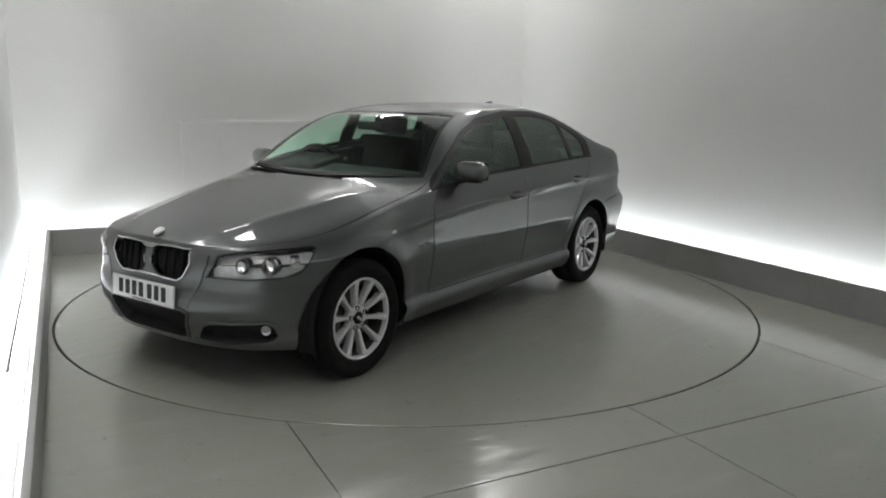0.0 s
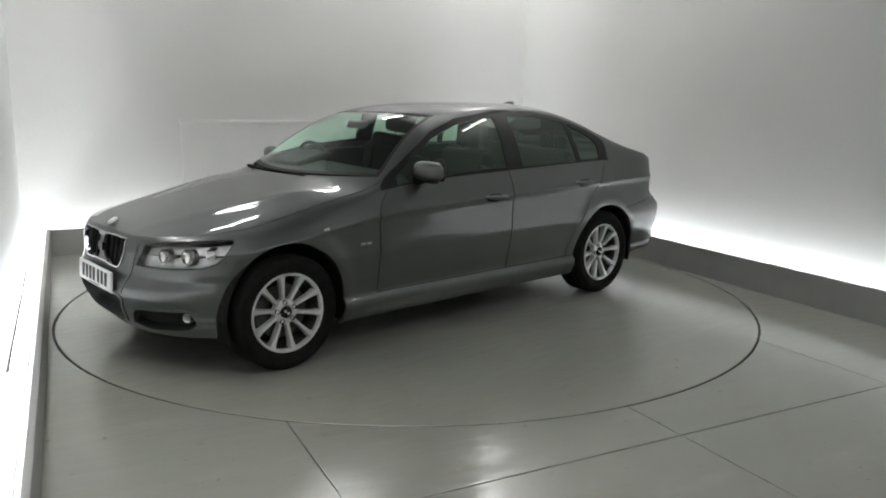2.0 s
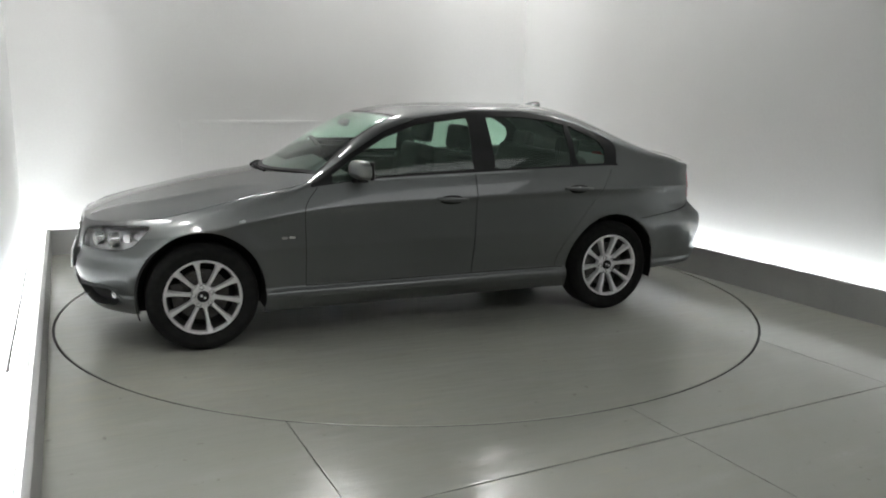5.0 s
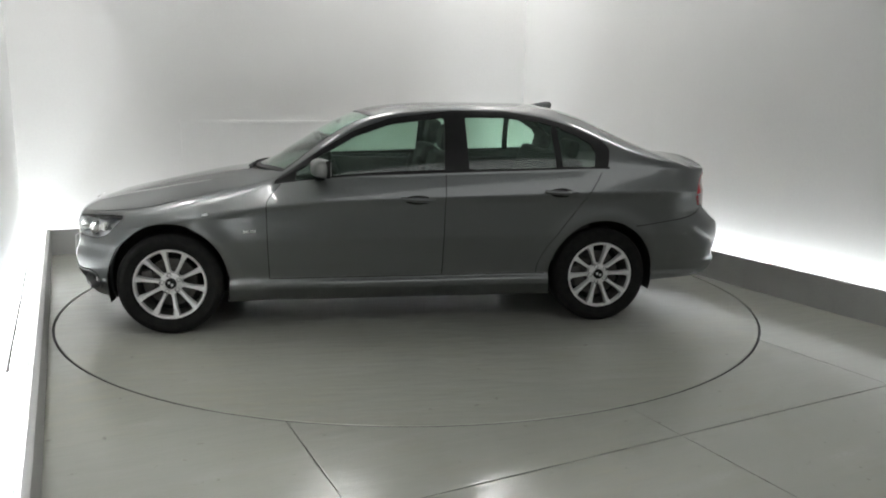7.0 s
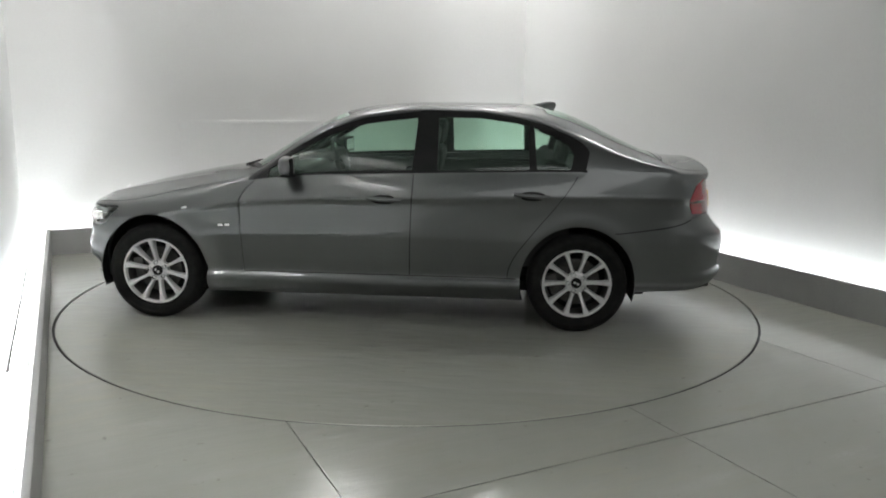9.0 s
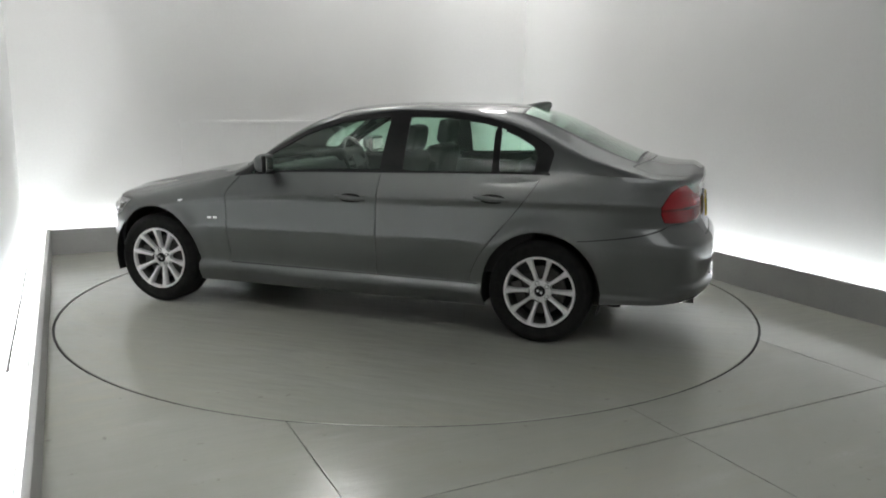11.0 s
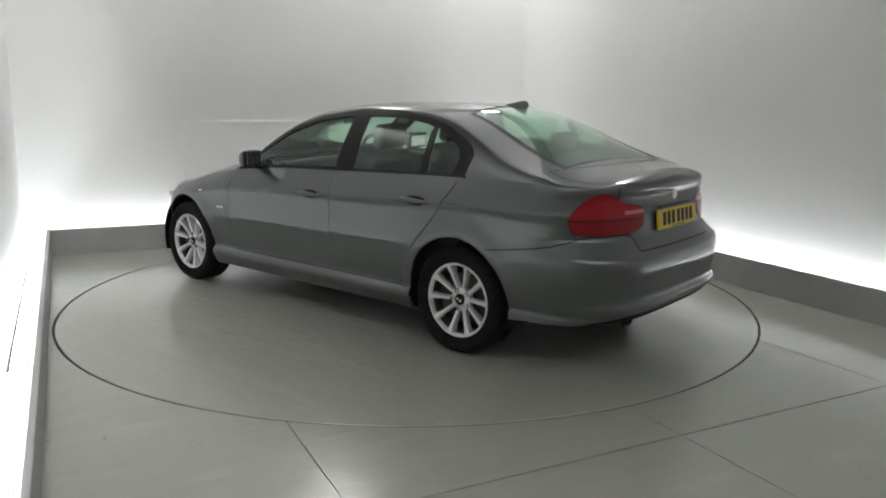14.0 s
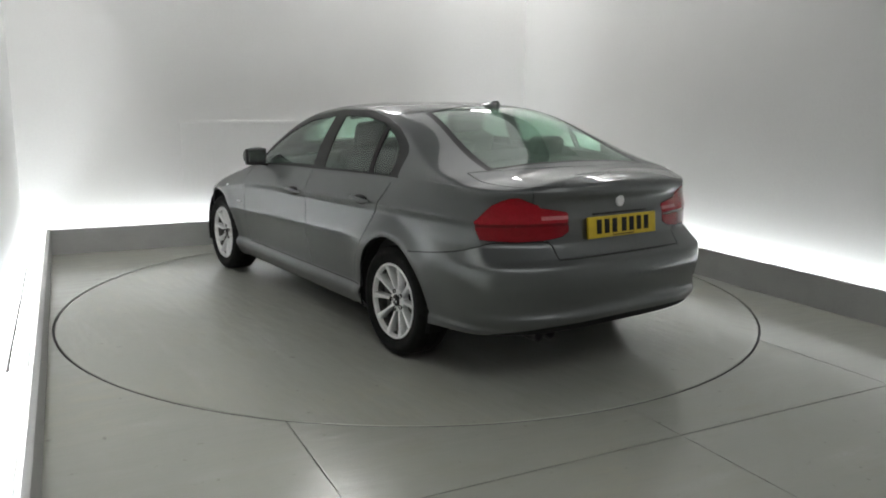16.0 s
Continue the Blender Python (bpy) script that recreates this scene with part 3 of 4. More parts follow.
rear_side = lambda v: v[..., LV] - (2.27 + 0.0 * v[..., X])
lid_side = lambda v: v[..., LV] - curve_at(((-2.4, 2.02), (-2.1, 2.10), (-1.9, 2.13)), v[..., X])
lid_front = lambda v: v[..., X] + (1.965 - 0.06 * (v[..., Y] / 0.6) ** 2)
lid_down = lambda v: v[..., PR] - curve_at(((0.66, 0.455), (0.676, 0.477), (0.76, 0.584), (0.80, 0.605), (0.95, 0.635), (1.1, 0.68)), v[..., Z])
lid_low = lambda v: v[..., Z] - 0.668
def above(field, level):
    """A field that also ends at a level above the belt."""
    return lambda v: np.maximum(field(v), (level - v[..., LV]) * 0.4)


daylight = above(hull(((0.745, 0.90), (0.735, 0.953), (0.472, 1.125), (0.24, 1.257), (0.0, 1.338), (-0.397, 1.387), (-0.76, 1.383), (-1.0, 1.346), (-1.16, 1.303),
                       (-1.31, 1.240), (-1.385, 1.200), (-1.422, 1.165), (-1.440, 1.12), (-1.428, 1.06), (-1.405, 1.02), (-1.38, 0.90)), X, Z), 1.015)
glass_front = above(hull(((0.62, 0.92), (0.60, 1.005), (0.46, 1.098), (0.24, 1.222), (0.0, 1.302), (-0.345, 1.345), (-0.318, 0.92)), X, Z), 1.07)
glass_rear = above(hull(((-0.485, 0.92), (-0.478, 1.350), (-0.74, 1.348), (-0.98, 1.318), (-1.046, 1.297), (-1.066, 0.94)), X, Z), 1.05)
glass_quarter = above(hull(((-1.110, 0.94), (-1.088, 1.283), (-1.20, 1.240), (-1.30, 1.186), (-1.338, 1.12), (-1.318, 1.04), (-1.30, 0.94)), X, Z), 1.06)
headlight = hull(((0.41, 0.586), (0.482, 0.699), (0.584, 0.718), (0.70, 0.727), (0.86, 0.734), (0.99, 0.736), (0.985, 0.718), (0.909, 0.627), (0.86, 0.605), (0.80, 0.593), (0.64, 0.586)), PF, Z)
tail_outer = hull(((0.60, 0.765), (0.60, 0.94), (0.645, 0.957), (0.70, 0.981), (0.745, 0.980), (0.81, 0.945), (0.882, 0.86), (0.885, 0.82), (0.862, 0.768), (0.70, 0.760)), PR, Z)
tail_inner = hull(((0.454, 0.80), (0.446, 0.893), (0.46, 0.904), (0.625, 0.934), (0.66, 0.94), (0.66, 0.762), (0.59, 0.763), (0.50, 0.775)), PR, Z)
intake_mid = hull(((-0.1, 0.262), (-0.1, 0.415), (0.29, 0.412), (0.325, 0.398), (0.275, 0.275), (0.245, 0.262)), PF, Z)
intake_side = hull(((0.36, 0.275), (0.43, 0.355), (0.50, 0.366), (0.74, 0.372), (0.785, 0.355), (0.79, 0.30), (0.745, 0.272), (0.5, 0.255)), PF, Z)
kidney = hull(((0.022, 0.59), (0.020, 0.70), (0.045, 0.716), (0.20, 0.720), (0.305, 0.714), (0.324, 0.698), (0.313, 0.64), (0.27, 0.572), (0.22, 0.548), (0.06, 0.554)), PF, Z)
nose_line = lambda v: v[..., PF] - curve_at(((0.40, 0.325), (0.46, 0.34), (0.58, 0.385), (0.70, 0.435)), v[..., Z])
valance = lambda v: v[..., Z] - curve_at(((0.0, 0.352), (0.5, 0.345), (0.75, 0.32), (0.92, 0.285), (1.0, 0.25)), v[..., PR])
def cut_skin(sk):
    side = lambda c: c[LV] < 1.0
    flank = lambda c: c[LV] < 1.02 and -1.5 < c[X] < 1.0
    for f in (arch_front, arch_rear):
        sk.cut(f, side)
    for f, only in ((door_front, flank), (door_mid, flank), (door_rear, flank),
                    (sill, lambda c: side(c) and -1.05 < c[X] < 0.80),
                    (rear_bumper, lambda c: side(c) and c[X] < -1.60),
                    (hood_side, lambda c: 1.9 < c[LV] < 2.2 and c[X] > 0.6),
                    (hood_back, lambda c: c[LV] > 1.98 and 0.5 < c[X] < 1.1),
                    (lid_side, lambda c: c[LV] > 1.9 and c[X] < -1.80),
                    (lid_front, lambda c: c[LV] > 2.0 and c[X] < -1.8),
                    (nose_line, lambda c: side(c) and c[X] > 1.7 and 0.43 < c[Z] < 0.70),
                    (lid_down, lambda c: side(c) and c[X] < -2.0 and c[Z] > 0.64)):
        sk.cut(lambda v: f(v) - GAP * (1.3 if f in (hood_side, lid_side) else 1), only)
        sk.cut(lambda v: f(v) + GAP * (1.3 if f in (hood_side, lid_side) else 1), only)
    sk.cut(nose_line, lambda c: side(c) and c[X] > 1.7 and c[Z] <= 0.46)
    glasshouse = lambda c: 0.9 < c[LV] < 2.05 and -1.6 < c[X] < 1.0
    for f in (daylight, glass_front, glass_rear, glass_quarter):
        sk.cut(f, glasshouse)
    top = lambda c: c[LV] > 1.95
    for f in (screen_low, screen_top, screen_side, lambda v: screen_low(v) + 0.03, lambda v: screen_top(v) - 0.022, lambda v: screen_side(v) - 0.035):
        sk.cut(f, lambda c: top(c) and 0.0 < c[X] < 1.1)
    for f in (rear_top, rear_low, rear_side, lambda v: rear_low(v) - 0.018, lambda v: rear_top(v) + 0.02, lambda v: rear_side(v) - 0.055):
        sk.cut(f, lambda c: top(c) and -2.1 < c[X] < -1.1)
    front = lambda c: c[X] > 1.2 and c[LV] < 1.05
    for f in (headlight, lambda v: headlight(v) + 0.005, intake_mid, intake_side, kidney, lambda v: kidney(v) + 0.008, lambda v: intake_mid(v) - 0.016, lambda v: intake_side(v) - 0.014):
        sk.cut(f, front)
    back = lambda c: c[X] < -1.8 and c[LV] < 1.05
    sk.cut(valance, lambda c: back(c) and c[PR] < 1.0)
    tail = union(tail_outer, tail_inner)
    for f in (tail, lambda v: tail(v) + 0.003, lambda v: v[..., Z] - 0.836, lambda v: v[..., Z] - 0.850, lambda v: v[..., Z] - 0.866, lambda v: v[..., Z] - 0.884):
        sk.cut(f, back)


def name_of(c):
    x, y, z, lv = c[X], c[Y], c[Z], c[LV]
    tail = union(tail_outer, tail_inner)
    if lv < 1.0 and (arch_front(c) < 0 or arch_rear(c) < 0):
        return "hole"
    if x > 1.2 and lv < 1.05:
        if headlight(c) < -0.005:
            return "headlight"
        if headlight(c) < 0:
            return "headlight_seal"
        if kidney(c) < -0.008:
            return "kidney_hole"
        if kidney(c) < 0:
            return "kidney"
        if abs(nose_line(c)) < GAP and 0.43 < z < 0.70 and x > 1.7:
            return "seam"
        if intake_mid(c) < 0:
            return "intake_mid"
        if intake_side(c) < 0:
            return "intake_side"
        if intake_mid(c) < 0.016 or intake_side(c) < 0.014:
            return "intake_lip"
    if x < -1.8 and lv < 1.05:
        if tail(c) < -0.003 and 0.866 < z < 0.884 and lid_down(c) < -0.02:
            return "tail_pale"
        if tail(c) < -0.003:
            return ("tail_inner" if lid_down(c) < 0 else "tail_outer") + ("_bar" if 0.836 < z < 0.850 else "_low" if z < 0.84 else "")
        if tail(c) < 0:
            return "seam"
    if 0.9 < lv < 2.05 and -1.6 < x < 1.0 and daylight(c) < 0:
        for n, f in (("glass_front", glass_front), ("glass_rear", glass_rear), ("glass_quarter", glass_quarter)):
            if f(c) < 0:
                return n
        return "window_frame"
    if lv > 1.95:
        if 0.0 < x < 1.1 and screen_low(c) < 0 < screen_top(c) and screen_side(c) > 0:
            inner = screen_low(c) < -0.03 and screen_top(c) > 0.022 and screen_side(c) > 0.035
            return "windscreen" if inner else "screen_edge"
        if -2.1 < x < -1.1 and rear_top(c) < 0 < rear_low(c) and rear_side(c) > 0:
            inner = rear_low(c) > 0.018 and rear_top(c) < -0.02 and rear_side(c) > 0.055
            return "rear_window" if inner else "rear_edge"
        if x > 0.5 and abs(hood_side(c)) < GAP * 1.3 and hood_back(c) > 0 and lv < 2.2:
            return "seam"
        if x > 0.5 and hood_back(c) > GAP and hood_side(c) > 0:
            return "hood"
        if 0.3 < x < 1.1 and screen_low(c) > 0 and hood_back(c) <= GAP and lv > 2.06:
            return "cowl"
        if x < -1.8:
            if lid_front(c) < -GAP and lid_side(c) > GAP * 1.3:
                return "lid"
            if (abs(lid_front(c)) < GAP and lid_side(c) > 0) or (abs(lid_side(c)) < GAP * 1.3 and lid_front(c) < 0):
                return "seam"
    if lv < 1.02 and -1.5 < x < 1.0:
        above = sill(c) > 0
        for f in (door_front, door_mid, door_rear):
            if abs(f(c)) < GAP and above and z < 1.0:
                return "seam"
        if abs(sill(c)) < GAP and -1.0 < x < 0.785:
            return "seam"
        if above and door_front(c) < 0 < door_mid(c):
            return "door_front"
        if above and door_mid(c) < 0 < door_rear(c):
            return "door_rear"
        if not above and -1.05 < x < 1.05:
            return "sill"
    if x < -1.6 and lv < 1.05:
        if abs(rear_bumper(c)) < GAP:
            return "seam"
        if x < -1.8 and c[PR] < 1.0 and valance(c) < 0:
            return "valance"
        if rear_bumper(c) < 0:
            return "rear_bumper"
        if x < -2.0:
            if abs(lid_down(c)) < GAP:
                return "seam"
            if lid_down(c) < 0:
                return "lid"
    if x > 1.15 and lv < 1.03:
        if x > 1.66 or z < 0.5 and x > 1.45:
            return "front_bumper" if nose_line(c) < 0 and x > 1.7 else "bumper_corner"
        return "front_wing"
    if x > 0.7 and lv < 2.2:
        return "front_wing"
    if lv > 2.05 and -1.3 < x < 0.3:
        return "roof"
    return "shell"


def on_skin(sk, length, z, column=PF):
    """The point and normal of the skin at a length along the plan and a height."""
    a = np.array(sk.v)
    a = a[a[:, LV] <= 1.0]
    d = np.hypot(a[:, column] - length, a[:, Z] - z)
    k = np.argsort(d)[:4]
    w = 1 / (d[k] + 1e-4)
    a = (a[k] * w[:, None]).sum(0) / w.sum()
    return a[:3], a[3:6] / np.linalg.norm(a[3:6])


def tilt_to(x, y, z, nx, ny, nz):
    """A pose whose Y axis looks along the normal, Z up."""
    n = Vector((nx, ny, nz)).normalized()
    xx = n.cross(Vector((0, 0, 1))).normalized()
    zz = xx.cross(n)
    m = Matrix((xx, n, zz)).transposed().to_4x4()
    return Matrix.Translation((x, y, z)) @ m


def build_wheel():
    """A wheel with its face towards +Y."""
    w = new("wheel")
    R = 0.316
    tyre = lathe(((0.214, -0.095), (0.235, -0.108), (0.275, -0.112), (0.302, -0.100), (R, -0.080), (R, -0.034), (R - 0.006, -0.031), (R - 0.006, -0.027),
                  (R, -0.024), (R, 0.024), (R - 0.006, 0.027), (R - 0.006, 0.031), (R, 0.034), (R, 0.080), (0.302, 0.100), (0.29, 0.107), (0.287, 0.110),
                  (0.265, 0.1125), (0.262, 0.110), (0.238, 0.108), (0.221, 0.098), (0.217, 0.09)), 72)
    part("tyre", tyre, RUBBER, w, "black road tyre", 50)
    rim = lathe(((0.217, 0.088), (0.220, 0.097), (0.216, 0.102), (0.207, 0.100), (0.2025, 0.088), (0.201, 0.074)), 72)
    part("rim", rim, ALLOY, w, "silver alloy rim", 40)
    # the barrel belongs to the silver rim; its dark colour stands in for shade
    part("barrel", lathe(((0.2009, 0.0745), (0.198, 0.05), (0.192, 0.02), (0.188, -0.06), (0.214, -0.09)), 72), STEEL, w, "inner barrel of the rim with its shade put into a dark colour", 40)
    # ten tapered spokes
    spoke = bmesh.new()
    prof = ((0.062, 0.0150, 0.066, 0.03), (0.085, 0.0105, 0.073, 0.036), (0.12, 0.0105, 0.080, 0.04), (0.165, 0.0125, 0.089, 0.045), (0.190, 0.0160, 0.095, 0.05), (0.206, 0.0225, 0.097, 0.06))
    rings = []
    for r, h, f, d in prof:
        rings.append([spoke.verts.new(q) for q in ((-h, f - d, r), (-h, f - 0.008, r), (-h * 0.6, f, r), (h * 0.6, f, r), (h, f - 0.008, r), (h, f - d, r))])
    for a, b in zip(rings, rings[1:]):
        for k in range(6):
            spoke.faces.new((a[k], a[(k + 1) % 6], b[(k + 1) % 6], b[k]))
    bmesh.ops.recalc_face_normals(spoke, faces=spoke.faces[:])
    sp = part("spoke", spoke, ALLOY, w, "silver tapered spoke", 35)
    for i in range(1, 10):
        o = new("spoke", sp.data)
        o.parent = w
        o.matrix_basis = pose(0, 0, 0, 0, 36 * i, 0)
        o["label"] = "silver tapered spoke"
    hub = lathe(((0.0001, 0.066), (0.034, 0.066), (0.036, 0.072), (0.058, 0.071), (0.068, 0.064), (0.070, 0.03)), 40)
    part("hub", hub, ALLOY, w, "", 35)
    cap = lathe(((0.0001, 0.080), (0.026, 0.079), (0.033, 0.074), (0.034, 0.064)), 32)
    c = part("hub_cap", cap, BLACK, w, "black round cap with a pale emblem", 35)
    part("emblem", merge(box(0.014, 0.002, 0.014, pose(0.008, 0.0805, 0.008)), box(0.014, 0.002, 0.014, pose(-0.008, 0.0805, -0.008))), WHITE, c)
    bolt = lathe(((0.0001, 0.056), (0.009, 0.056), (0.0125, 0.073), (0.0135, 0.073), (0.0135, 0.06)), 12)
    bm0 = part("bolt", bolt, BLACK, w, "dark wheel bolt in its hole")
    for i in range(5):
        o = bm0 if i == 0 else new("bolt", bm0.data)
        o.parent = w
        o.matrix_basis = pose(0.054 * math.sin(i * 1.2566), 0.003, 0.054 * math.cos(i * 1.2566))
    part("brake_disc", lathe(((0.07, 0.018), (0.075, 0.02), (0.15, 0.02), (0.152, 0.0), (0.07, 0.0)), 48), STEEL, w, "steel brake disc", 35)
    part("brake_calliper", box(0.07, 0.06, 0.14, pose(0.135, 0.01, 0.03), 0.012), STEEL, w)
    # flat black disc added for the darkness seen between the spokes
    part("backing", lathe(((0.0001, -0.03), (0.195, -0.03)), 40), MATT, w)
    return w


def build_mirror(side, car):
    """An outside mirror; the shell faces forward."""
    bm = bmesh.new()
    bmesh.ops.create_uvsphere(bm, u_segments=28, v_segments=18, radius=1)
    for v in bm.verts:
        x, y, z = v.co
        s = lambda a, p: math.copysign(abs(a) ** p, a)
        x, y, z = s(x, 0.8), s(y, 0.62), s(z, 0.7)
        x = x * 0.075 if x > 0 else x * 0.03
        v.co = (x + 0.015 - 0.05 * (y + 1) / 2, y * 0.108 + 0.0, z * 0.068 + 0.012 * (1 - y) * 0.5)
    m = part("mirror", bm, PAINT, car, "grey painted outside mirror shell", 60)
    m.matrix_basis = pose(0.455, 0.925, 1.03) @ Matrix.Diagonal((0.86, 0.86, 0.86, 1))
    part("glass", box(0.006, 0.165, 0.094, pose(-0.0535, 0, 0.002, 0, 0, 14), 0.0025), CHROME, m, "silvered mirror glass")
    part("bezel", box(0.034, 0.205, 0.128, pose(-0.034, 0, 0.003, 0, 0, 14), 0.0165, 4), BLACK, m, "black mirror bezel", 50)
    part("foot", merge(box(0.075, 0.14, 0.026, pose(0.0, -0.075, -0.070, 14), 0.009), box(0.06, 0.11, 0.022, pose(-0.0, 0.02, -0.064), 0.009)), MATT, m, "black mirror foot", 40)
    if side < 0:
        m.matrix_basis = Matrix.Diagonal((1, -1, 1, 1)) @ m.matrix_basis
    return m


def build_handle(x, z, door, side):
    h = part("handle", tube([(x + 0.105 - 0.21 * i / 12, 0.899 + 0.028 * math.sin(math.pi * i / 12) ** 0.5, z + 0.006 * (1 - i / 6)) for i in range(13)],
                            [0.010 + 0.006 * math.sin(math.pi * i / 12) for i in range(13)], 10), PAINT, door, "grey painted pull handle", 60)
    # a flat black bulge paints the shade of the hollow behind the handle
    cup = bmesh.new()
    bmesh.ops.create_uvsphere(cup, u_segments=20, v_segments=10, radius=1)
    cup.transform(pose(x, 0.892, z - 0.004) @ Matrix.Diagonal((0.085, 0.012, 0.030, 1)))
    c = part("handle_shade", cup, BLACK, door, "black bulge standing in for the shaded hollow behind the handle", 60)
    if side < 0:
        for o in (h, c):
            o.data.transform(Matrix.Diagonal((1, -1, 1, 1)))
            o.data.flip_normals()


def build_seat(x, y, car):
    s = new("seat")
    s.parent = car
    s.matrix_basis = pose(x, y, 0)
    tagged(s, "dark grey cloth car seat")
    part("cushion", box(0.50, 0.50, 0.16, pose(0.05, 0, 0.50, 0, -8, 0), 0.06, 4), CLOTH, s, "", 60)
    part("backrest", merge(box(0.15, 0.48, 0.60, pose(-0.25, 0, 0.80, 0, -14, 0), 0.06, 4), box(0.17, 0.10, 0.46, pose(-0.22, 0.21, 0.78, 0, -14, 4), 0.045, 4),
                           box(0.17, 0.10, 0.46, pose(-0.22, -0.21, 0.78, 0, -14, -4), 0.045, 4)), CLOTH, s, "", 60)
    part("headrest", box(0.10, 0.27, 0.17, pose(-0.345, 0, 1.19, 0, -10, 0), 0.045, 4), CLOTH, s, "", 60)
    post = part("headrest_post", tube([(-0.335, 0.06, 1.05), (-0.345, 0.06, 1.14)], 0.007), CHROME, s)
    o = new("headrest_post", post.data)
    o.parent = s
    o.matrix_basis = pose(0, -0.12, 0)
    return s


def plate(bars_label, mat, x, z, face, car, label, wide=0.52):
    """A number plate whose characters are plain bars."""
    p = part("number_plate", box(0.012, wide, 0.111, None, 0.004), mat, car, label)
    p.matrix_basis = pose(x, 0, z, 0, -4 if face > 0 else 6, 0)
    w, gap = 0.036, 0.022
    total = 7 * w + 5 * gap + 0.036
    y = -total / 2
    for i in range(7):
        part("bar", box(0.003, w, 0.074, pose(0.0065 * face, y + w / 2, 0.003)), BLACK, p)
        y += w + (0.036 if i == 3 else gap)
    part("bar", box(0.003, 0.16, 0.005, pose(0.0065 * face, 0, -0.046)), BLACK, p)
    return p


def build_car():
    car = thing("car", "dark metallic grey four-door saloon car with silver ten-spoke alloy wheels", "car")
    sk = skin()
    cut_skin(sk)
    sk.sort(name_of)
    both = (1, -1)
    panel("body_shell", sk.mesh(["shell", "sill", "roof"], both), PAINT, car, "metallic grey roof, pillars and rear quarters")
    panel("seam", sk.mesh(["seam"], both, 0.008, 0.0), PIT, car, "dark shut lines between the panels")
    panel("hood", sk.mesh(["hood"], both), PAINT, car, "metallic grey bonnet")
    panel("cowl", sk.mesh(["cowl"], both, 0.02), MATT, car, "black cowl below the windscreen")
    lid = panel("boot_lid", sk.mesh(["lid"], both), PAINT, car, "metallic grey boot lid")
    fb = panel("front_bumper", sk.mesh(["front_bumper"], both), PAINT, car, "metallic grey front bumper")
    panel("intake_lip", sk.mesh(["intake_lip"], both, -0.007, 0.07), PAINT, fb, "raised grey lip round the air intakes")
    for side in both:
        panel("bumper_corner", sk.mesh(["bumper_corner"], (side,)), PAINT, fb, "metallic grey corner of the front bumper")
    panel("rear_bumper", sk.mesh(["rear_bumper"], both), PAINT, car, "metallic grey rear bumper")
    panel("screen_edge", sk.mesh(["screen_edge"], both, 0.001), BLACK, car, "black edging of the windscreen")
    panel("rear_screen_edge", sk.mesh(["rear_edge"], both, 0.001), BLACK, car, "black edging of the rear window")
    panel("rear_valance", sk.mesh(["valance"], both, 0.004), MATT, car, "dark rear valance under the bumper")
    panel("windscreen", sk.mesh(["windscreen"], both, 0.002, 0), SCREEN, car, "clear windscreen").visible_shadow = False
    panel("rear_window", sk.mesh(["rear_window"], both, 0.002, 0), REARGLASS, car, "green tinted rear window with reflected haze put into its colour").visible_shadow = False
    panel("lower_grille", sk.mesh(["intake_mid"], both, 0.05, 0), MATT, fb, "black lower air intake")
    for side in both:
        panel("front_wing", sk.mesh(["front_wing"], (side,)), PAINT, car, "metallic grey front wing")
        df = panel("front_door", sk.mesh(["door_front"], (side,)), PAINT, car, "metallic grey front door")
        dr = panel("rear_door", sk.mesh(["door_rear"], (side,)), PAINT, car, "metallic grey rear door")
        build_handle(-0.150, 0.836, df, side)
        build_handle(-1.080, 0.876, dr, side)
        fr = panel("window_frame", sk.mesh(["window_frame"], (side,), 0.002), BLACK, car, "gloss black window surround")
        for n in ("glass_front", "glass_rear", "glass_quarter"):
            panel("pane", sk.mesh([n], (side,), 0.007, 0), WINDOW, fr, "tinted side window").visible_shadow = False
        panel("side_grille", sk.mesh(["intake_side"], (side,), 0.04, 0), MATT, fb, "black side air intake")
        hl = panel("headlight", sk.mesh(["headlight"], (side,), 0.003, 0.03), LENS, car, "clear glass headlight")
        hl.visible_shadow = False
        panel("seal", sk.mesh(["headlight_seal"], (side,), 0.004, 0.01), BLACK, hl, "dark headlight edge")
        back = sk.mesh(["headlight", "headlight_seal"], (side,), 0.05, -0.044)
        panel("reflector", back, BOWL, hl, "grey headlight bowl")
        for length, z, r in ((0.60, 0.650, 0.034), (0.735, 0.656, 0.038)):
            q, n = on_skin(sk, length, z)
            q = q - n * 0.035
            lamp = lathe(((0.0001, 0.035), (r * 0.75, 0.03), (r * 0.8, 0.0), (r, 0.012), (r * 1.15, 0.02), (r * 1.2, -0.02)), 32)
            lamp.transform(Matrix.Diagonal((1, side, 1, 1)) @ tilt_to(*q, 1, 0.25, 0.05))
            part("projector", lamp, CHROME, hl, "chrome projector lamp", 40)
        q, n = on_skin(sk, 0.88, 0.685)
        q = q - n * 0.03
        ind = box(0.05, 0.10, 0.05, Matrix.Diagonal((1, side, 1, 1)) @ pose(*q, 0, 0, -40), 0.015)
        part("indicator", ind, CHROME, hl, "silvered indicator bowl", 40)
        k = panel("grille", sk.mesh(["kidney"], (side,), -0.008, 0.03), CHROME, car, "chrome kidney-shaped grille surround")
        panel("grille_back", sk.mesh(["kidney_hole"], (side,), 0.035, 0), MATT, k, "black grille backing")
        for i in range(11):
            q, n = on_skin(sk, 0.045 + 0.0235 * i, 0.635)
            q = q - n * 0.022
            tall = 0.135 if i < 8 else 0.095
